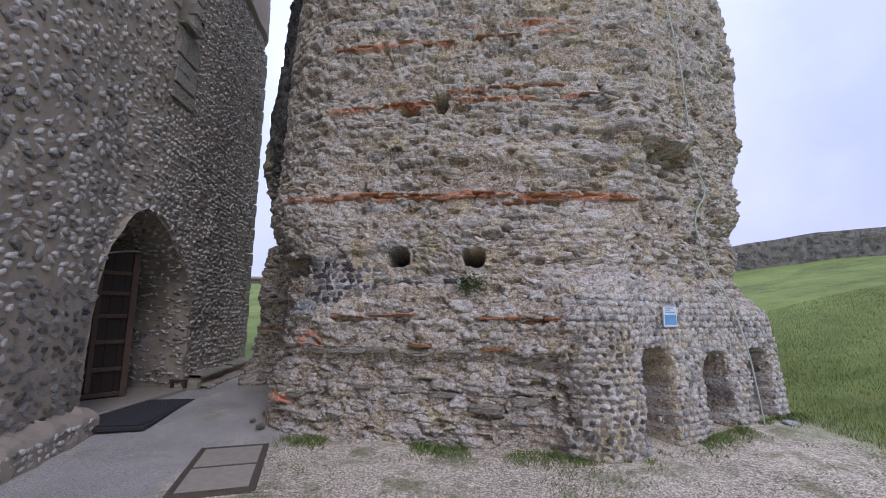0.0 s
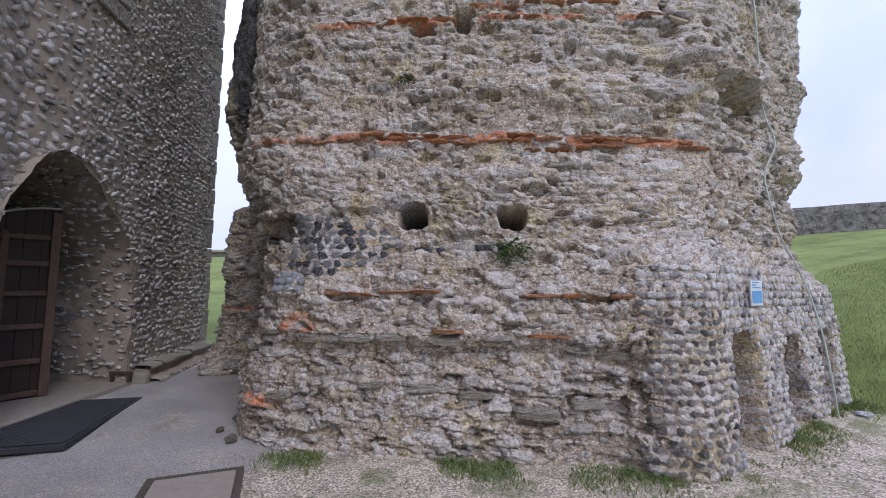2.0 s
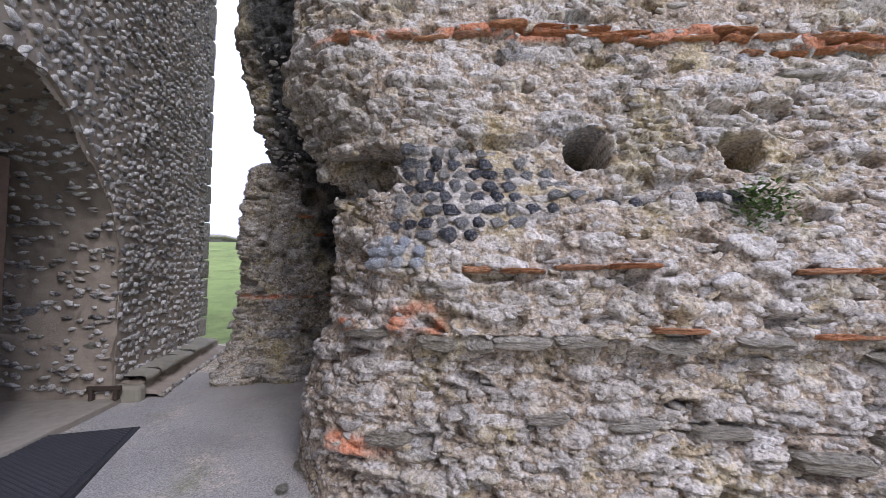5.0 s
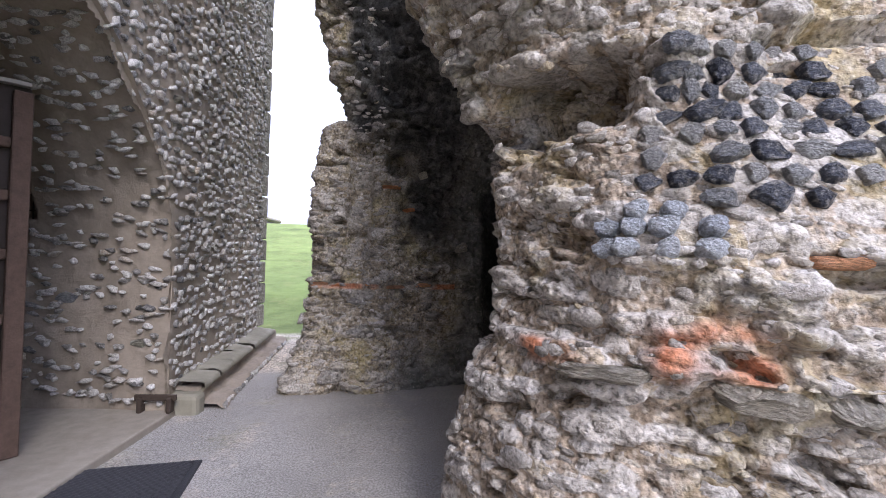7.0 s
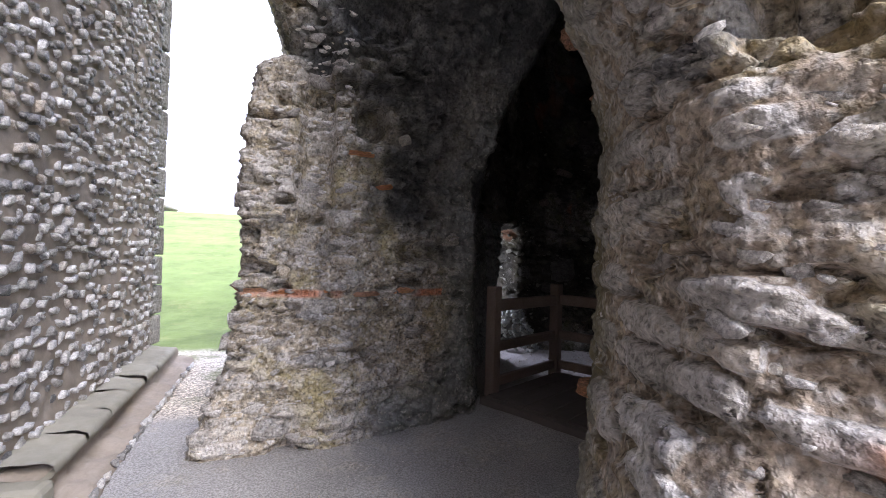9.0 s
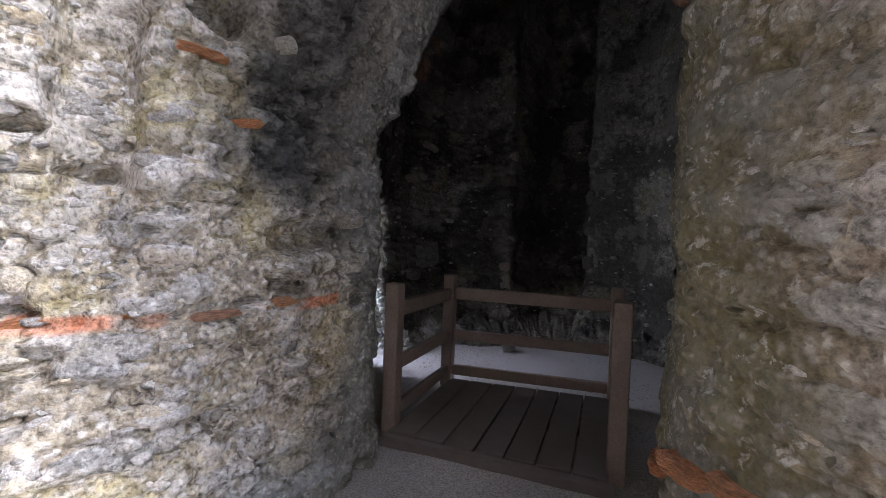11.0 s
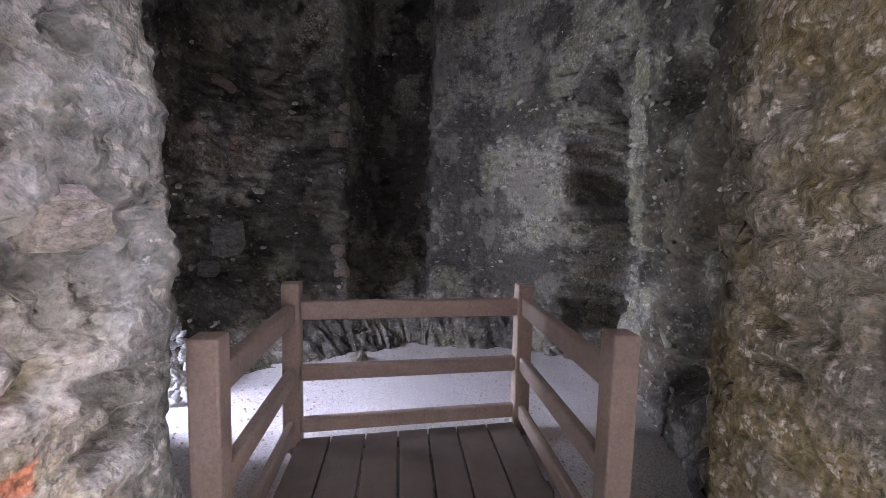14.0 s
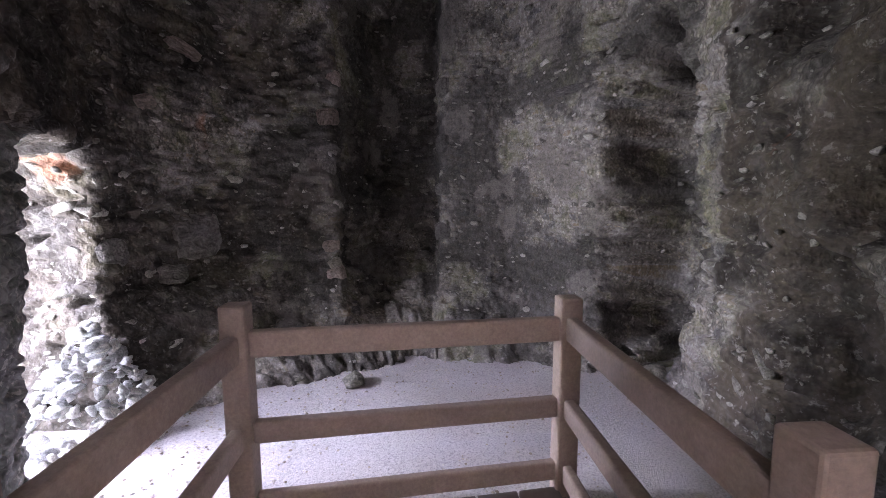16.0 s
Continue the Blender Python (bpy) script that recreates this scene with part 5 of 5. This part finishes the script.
m_leaf = m_leaf.done(m_leaf.mix(m_leaf.island(), (0.05, 0.10, 0.03), (0.15, 0.22, 0.07)))
m_blade = Mat("grass_blades", 0.7)
m_blade = m_blade.done(m_blade.ramp(m_blade.island(), (0.0, (0.075, 0.12, 0.025)), (0.6, (0.16, 0.21, 0.055)), (1.0, (0.3, 0.27, 0.12))))


def leaves(name, centres, seed, count, spread, size, mat, parent=None):
    """Many small folded leaves scattered round centres (x, y, z)."""
    g = np.random.default_rng(seed)
    cs = np.array(centres)[g.integers(0, len(centres), count)] + g.normal(size=(count, 3)) * np.array(spread)
    a = g.uniform(0, 2 * np.pi, count)
    l = g.uniform(0.5, 1.2, count) * size
    d = np.stack([np.cos(a), np.sin(a), g.uniform(-0.3, 0.9, count)], -1)
    w = np.stack([-np.sin(a), np.cos(a), g.uniform(-0.3, 0.3, count)], -1) * 0.32
    p0, p1 = cs, cs + d * l[:, None]
    mid = (p0 + p1) / 2 + np.array([0, 0, 0.12]) * l[:, None]
    v = np.stack([p0, mid + w * l[:, None], p1, mid - w * l[:, None]], 1).reshape(-1, 3)
    i = np.arange(count)[:, None] * 4
    ob = raw(name, v, i + np.array([[0, 1, 2, 3]]), mat, parent, None, smooth=False)
    return ob


at, n = front.near(0.38, 5.5, 1.92)
fern = leaves("wall_plant", [tuple(at + n * 0.07 + Vector((dx, 0, dz))) for dx in (-0.12, -0.04, 0.05, 0.13) for dz in (-0.08, 0.0, 0.06)], 5, 420, (0.05, 0.05, 0.045), 0.045, m_leaf)
tagged(fern, "green weed growing out of the rubble", "plant", kind="stuff")
tagged(leaves("moss_tuft", [tuple(front.near(-0.75, 6.1, 4.0)[0] + Vector((0, -0.04, 0)))], 6, 160, (0.1, 0.04, 0.05), 0.04, m_leaf), "small dark weed tuft high on the rubble", "plant", kind="stuff")


def blades(name, xy, seed, height, mat, lean=0.5):
    g = np.random.default_rng(seed)
    n_ = len(xy)
    z0 = ground_z(xy[:, 0], xy[:, 1]) - 0.01
    a = g.uniform(0, 2 * np.pi, n_)
    h = height * g.uniform(0.4, 1.25, n_)
    w = np.stack([np.cos(a), np.sin(a), a * 0], -1) * 0.004
    base = np.c_[xy, z0]
    b = g.uniform(0, 2 * np.pi, n_)
    tip = base + np.stack([np.cos(b) * lean * h, np.sin(b) * lean * h, h], -1)
    mid = (base + tip) / 2 + np.stack([a * 0, a * 0, 0.15 * h], -1)
    v = np.stack([base - w, base + w, mid + w * 0.7, tip, mid - w * 0.7], 1).reshape(-1, 3)
    i = np.arange(n_)[:, None] * 5
    f = np.concatenate([i + np.array([[0, 1, 2]]), i + np.array([[0, 2, 4]]), i + np.array([[4, 2, 3]])])
    return tagged(raw(name, v, f, mat, None, None, smooth=False), kind="stuff")


g = np.random.default_rng(3)
lx = 3.0 + 12 * g.random(130000) ** 1.4
ly = g.uniform(0.5, 14, 130000)
okk = (lx + 0.5 * fbm(np.stack([lx, ly, lx * 0], -1), 0.8, 3, 3) > np.interp(ly, [0, 3, 6, 9], [6.3, 4.8, 4.9, 6.6])) & ((lx - 1.9) * 0.584 + 4.8 > ly - 9 * (lx > 5.6))
lawn_b = blades("lawn_grass", np.stack([lx, ly], -1)[okk], 4, 0.06, m_blade)
tagged(lawn_b, "short green mown grass on the bank", "grass")
wx = g.uniform(-2.4, 5.5, 9500)
line = np.where(wx > 1.9, 4.86 + (wx - 1.9) * 0.584, np.interp(wx, [-2.4, -1.6, 1.3, 1.9], [6.0, 5.62, 5.12, 4.84]))
wy = line - np.abs(g.normal(size=9500)) * 0.2 + 0.02
clump = fbm(np.stack([wx, wy, wx * 0], -1), 1.7, 3, 2)
foot = blades("wall_foot_grass", np.stack([wx, wy], -1)[clump > -0.12], 6, 0.06, m_blade, 0.8)
tagged(foot, "sparse grass and weeds at the wall foot", "grass")
sx, sy = g.uniform(-1.6, 6, 22000), g.uniform(1.5, 5.6, 22000)
cl = fbm(np.stack([sx, sy, sx * 0], -1), 1.3, 4, 12)
keep_ = (cl > 0.36 - 0.11 * sx) & (sy < np.where(sx > 1.9, 4.8 + (sx - 1.9) * 0.57, 5.3))
spr = blades("gravel_grass", np.stack([sx, sy], -1)[keep_], 7, 0.03, m_blade, 0.9)
tagged(spr, "thin grass growing through the gravel", "grass")
wl_c = [(float(a), float(b), float(ground_z(a, b)) + 0.02) for a, b, c in zip(wx, wy, clump) if c > 0.35][:160]
tagged(tagged(leaves("wall_foot_weeds", wl_c, 9, 1500, (0.04, 0.03, 0.015), 0.03, m_leaf), kind="stuff"), "low green weeds at the wall foot", "weeds")
# loose pebbles
px_, py_ = g.uniform(-2.3, 5.2, 20000), g.uniform(1.2, 5.7, 20000)
ok_ = (py_ < np.where(px_ > 1.9, 4.8 + (px_ - 1.9) * 0.57, 5.5 - 0.16 * px_)) & (px_ > np.interp(py_, [1.2, 3.6, 4.9, 5.7], [-1.5, -1.7, -2.0, -2.4]))
pp = [Matrix.Translation((a, b, float(ground_z(a, b)) + 0.002)) @ Matrix.Rotation(c, 4, "Z") @ Matrix.Diagonal((d, d * 0.75, d * 0.55, 1))
      for a, b, c, d in zip(px_[ok_], py_[ok_], g.uniform(0, 6, ok_.sum()), g.uniform(0.008, 0.026, ok_.sum()))]
peb_ob = heap("pebbles", pp, m_pebble, None, 140, 1)
tagged(peb_ob, "loose buff pebbles on the ground", "pebbles")

# ---- the timber platform and its rail ----
k = Mat("weathered_oak", 0.62)
gr = k.noise(9, 8, 0.7, (1, 1, 1))
fine = k.noise(60, 6, 0.7)
cw = k.mix(gr, (0.2, 0.15, 0.125), (0.4, 0.315, 0.26))
cw = k.mix(0.55, cw, k.ramp(fine, (0.3, 0.55), (0.7, 1.15)), "MULTIPLY")
cw = k.mix(0.4, cw, k.ramp(k.rand(), (0.0, 0.75), (1.0, 1.2)), "MULTIPLY")
k.bump(k.math("ADD", k.math("MULTIPLY", fine, 0.6), k.math("MULTIPLY", gr, 0.4)), 0.004, 0.8)
m_wood = k.done(cw)
k = Mat("damp_deck_boards", 0.55)
gr = k.noise(6, 8, 0.7)
cw = k.mix(gr, (0.09, 0.074, 0.066), (0.2, 0.168, 0.15))
cw = k.mix(0.5, cw, k.ramp(k.rand(), (0.0, 0.7), (1.0, 1.25)), "MULTIPLY")
k.bump(k.noise(50, 6), 0.004, 0.8)
m_deck = k.done(cw)
PA, PB, PC, PD = Vector((-1.64, 9.69, 0)), Vector((-0.62, 10.28, 0)), Vector((0.28, 9.02, 0)), Vector((-0.86, 8.36, 0))


def quad_at(a, b):
    return (PA.lerp(PD, a)).lerp(PB.lerp(PC, a), b)


def prism(c0, c1, c2, c3, z0, z1):
    bm = bmesh.new()
    vs = [bm.verts.new((p.x, p.y, z)) for z in (z0, z1) for p in (c0, c1, c2, c3)]
    for f in ((0, 3, 2, 1), (4, 5, 6, 7), (0, 1, 5, 4), (1, 2, 6, 5), (2, 3, 7, 6), (3, 0, 4, 7)):
        bm.faces.new([vs[i] for i in f])
    bmesh.ops.recalc_face_normals(bm, faces=bm.faces)
    bmesh.ops.bevel(bm, geom=list(bm.edges), offset=0.004, segments=1, affect="EDGES")
    return bm


deck = thing("timber_platform", (0, 0, 0), "dark boarded timber viewing platform in the ruin", "platform")
cuts = [0.02, 0.155, 0.3, 0.44, 0.57, 0.7, 0.84, 0.98]
for a0, a1 in zip(cuts[:-1], cuts[1:]):
    part("plank", prism(quad_at(a0 + 0.004, -0.1), quad_at(a1 - 0.004, -0.1), quad_at(a1 - 0.004, 0.99), quad_at(a0 + 0.004, 0.99), 0.14, 0.175), m_deck, deck)
for b0, b1 in ((-0.16, -0.105), (0.45, 0.52), (0.93, 0.985)):
    part("bearer", prism(quad_at(0.0, b0), quad_at(1, b0), quad_at(1, b1), quad_at(0, b1), 0.05, 0.139 if b0 > 0 else 0.165), m_deck, deck)
rail = thing("timber_railing", (0, 0, 0), "brown weathered timber railing with square posts", "railing")


def timber(name, a, b, z0, z1, w, h, over=0.0):
    """A rail from a to b, square in section with eased edges."""
    p, q = Vector((a.x, a.y, z0)), Vector((b.x, b.y, z1))
    d = (q - p).normalized()
    ln = (q - p).length + 2 * over
    bm = block(bmesh.new(), (0, -w / 2, -h / 2), (ln, w / 2, h / 2), 0.014, 3)
    side = Vector((0, 0, 1)).cross(d).normalized()
    m = Matrix((d, side, d.cross(side))).transposed().to_4x4()
    bm.transform(Matrix.Translation(p - d * over) @ m)
    return part(name, bm, m_wood, rail, smooth=False)


for p, h in ((PA, 1.21), (PB, 1.2), (PC, 1.17), (PD, 1.21)):
    bm = block(bmesh.new(), (-0.055, -0.055, 0.05), (0.055, 0.055, h), 0.01, 2)
    bm.transform(Matrix.Translation(p) @ Matrix.Rotation(math.atan2(0.62, 1.05), 4, "Z"))
    part("post", bm, m_wood, rail)
for a, b, o in ((PA, PB, -0.05), (PB, PC, -0.05), (PC, PD, -0.05)):
    timber("top_rail", a, b, 1.02, 1.01, 0.06, 0.12, o)
    timber("middle_rail", a, b, 0.61, 0.605, 0.06, 0.1, o)
    timber("kick_rail", a, b, 0.262, 0.262, 0.05, 0.1, o)

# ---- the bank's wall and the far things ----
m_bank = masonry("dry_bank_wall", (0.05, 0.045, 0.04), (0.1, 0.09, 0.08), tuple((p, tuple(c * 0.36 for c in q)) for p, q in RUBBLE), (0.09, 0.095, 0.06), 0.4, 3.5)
BW = [(45, 3), (31, 17), (22, 25), (8, 36), (0, 42)]
P, S, N = loft([BW, BW], [0, 1.8], [0.3, 0.2, 0.2, 0.4], [(0, 1.8, 0.15)], 1.0)
st, num = courses(S, P[..., 2], 0.2, 0.3, 5)
gz = ground_z(P[..., 0], P[..., 1])
P2 = P.copy()
P2[..., 2] = gz - 0.3 + P[..., 2] + 0.12 * fbm(P, 0.4, 3, 4) * (P[..., 2] > 1.0)
bwall = raw("boundary_wall", P2.reshape(-1, 3), quads_of(*S.shape), m_bank, None, np.stack([st, num, num * 0], -1).reshape(-1, 3))
bwall.modifiers.new("thick", "SOLIDIFY").thickness = 0.5
tagged(bwall, "long grey ruined stone wall along the grassy bank", "wall", kind="structure")
hm = thing("far_house", (-26, 62, 0), "low distant house behind the lawn", "house")
hz = float(ground_z(-26, 62))
part("walls", block(bmesh.new(), (-4, -3, hz), (4, 3, hz + 1.0)), m_dark, hm)
part("roof", block(bmesh.new(), (-4.3, -3.3, hz + 1.0), (4.3, 3.3, hz + 1.5), 0.2), m_tower, hm)

# ---- loose stones ----
loose_k = [stone_mesh("fallen_stone", 150 + i, m_sand, flat=0.9, rough=0.35) for i in range(3)]
for i, (x, y, w, rz) in enumerate(((-2.52, 6.5, 0.2, 0.3), (-2.42, 7.0, 0.26, 1.2), (-2.62, 6.2, 0.12, 2.0), (-2.25, 7.35, 0.18, 0.7), (-2.4, 5.95, 0.16, 1.7), (2.1, 8.6, 0.3, 0.2), (1.75, 8.65, 0.18, 1.1), (0.9, 10.85, 0.24, 0.5))):
    ob = new("fallen_stone", loose_k[i % 3])
    ob.matrix_world = Matrix.Translation((x, y, float(ground_z(x, y)) + 0.18 * w)) @ Matrix.Rotation(rz, 4, "Z") @ Matrix.Diagonal((w, w * 0.8, w * 0.55, 1))
    tagged(ob, "grey fallen stone lying at the rubble wall's foot", "stone", "stones fallen from the ruin")
ob = new("white_stone", stone_mesh("white_stone", 160, m_pale_flint, flat=0.9))
ob.matrix_world = Matrix.Translation((4.95, 6.35, float(ground_z(4.95, 6.35)) + 0.03)) @ Matrix.Diagonal((0.24, 0.14, 0.1, 1))
tagged(ob, "pale stone block in the grass by the buttress", "stone")
cx, cy = g.uniform(-1.3, 3.0, 2600), g.uniform(8.3, 12.2, 2600)
ck = (cx + 0.55 * (cy - 9.7) > -1.1)
cp = [Matrix.Translation((a, b, float(ground_z(a, b)) + 0.002)) @ Matrix.Rotation(c, 4, "Z") @ Matrix.Diagonal((d, d * 0.8, d * 0.5, 1))
      for a, b, c, d in zip(cx[ck], cy[ck], g.uniform(0, 6, ck.sum()), g.uniform(0.008, 0.03, ck.sum()))]
tagged(heap("floor_grit", cp, m_pebble, None, 170, 1), "pale grit strewn over the chamber floor", "grit")
# the slope of pale broken stones at the gap, and grit on the path
hp = []
hr = random.Random(31)
for i in range(260):
    a, q = hr.uniform(0, 6.283), hr.random() ** 0.7
    x, y = -0.42 + 0.42 * q * math.cos(a), 12.0 + 0.5 * q * math.sin(a)
    z = float(ground_z(x, y)) + max(0.0, 0.75 * (1 - q) + hr.uniform(-0.05, 0.05))
    w = hr.uniform(0.05, 0.14)
    hp.append(Matrix.Translation((x, y, z)) @ Euler((hr.uniform(-1, 1), hr.uniform(-1, 1), hr.uniform(0, 6))).to_matrix().to_4x4() @ Matrix.Diagonal((w, w * 0.8, w * 0.6, 1)))
m_pale_j = stone_mat("pale_broken_stone", ((0.0, (0.35, 0.36, 0.36)), (0.5, (0.5, 0.51, 0.5)), (1.0, (0.62, 0.6, 0.55))), True, 0.3, 0.9)
tagged(heap("stone_heap", hp, m_pale_j, None, 180, 2, rough=0.45), "pale broken stones heaped against the gap", "stones")
qx, qy = g.uniform(-4.6, -0.8, 5200), g.uniform(3.0, 10.5, 5200)
qk = (fbm(np.stack([qx, qy, qx * 0], -1), 0.9, 3, 44) > 0.0) & ~((qx > -2.5) & (qy > 5.2) & (qy < 7.9)) & ~((qx > -4.1) & (qy > 8.8)) & (qx > np.interp(qy, [3, 6, 10], [-3.7, -4.3, -4.6]))
qp_ = [Matrix.Translation((a, b, float(ground_z(a, b)) + 0.001)) @ Matrix.Rotation(c, 4, "Z") @ Matrix.Diagonal((d, d * 0.8, d * 0.5, 1))
       for a, b, c, d in zip(qx[qk], qy[qk], g.uniform(0, 6, qk.sum()), g.uniform(0.005, 0.018, qk.sum()))]
tagged(heap("path_grit", qp_, m_pebble, None, 190, 1), "fine loose grit on the tarred path", "grit")
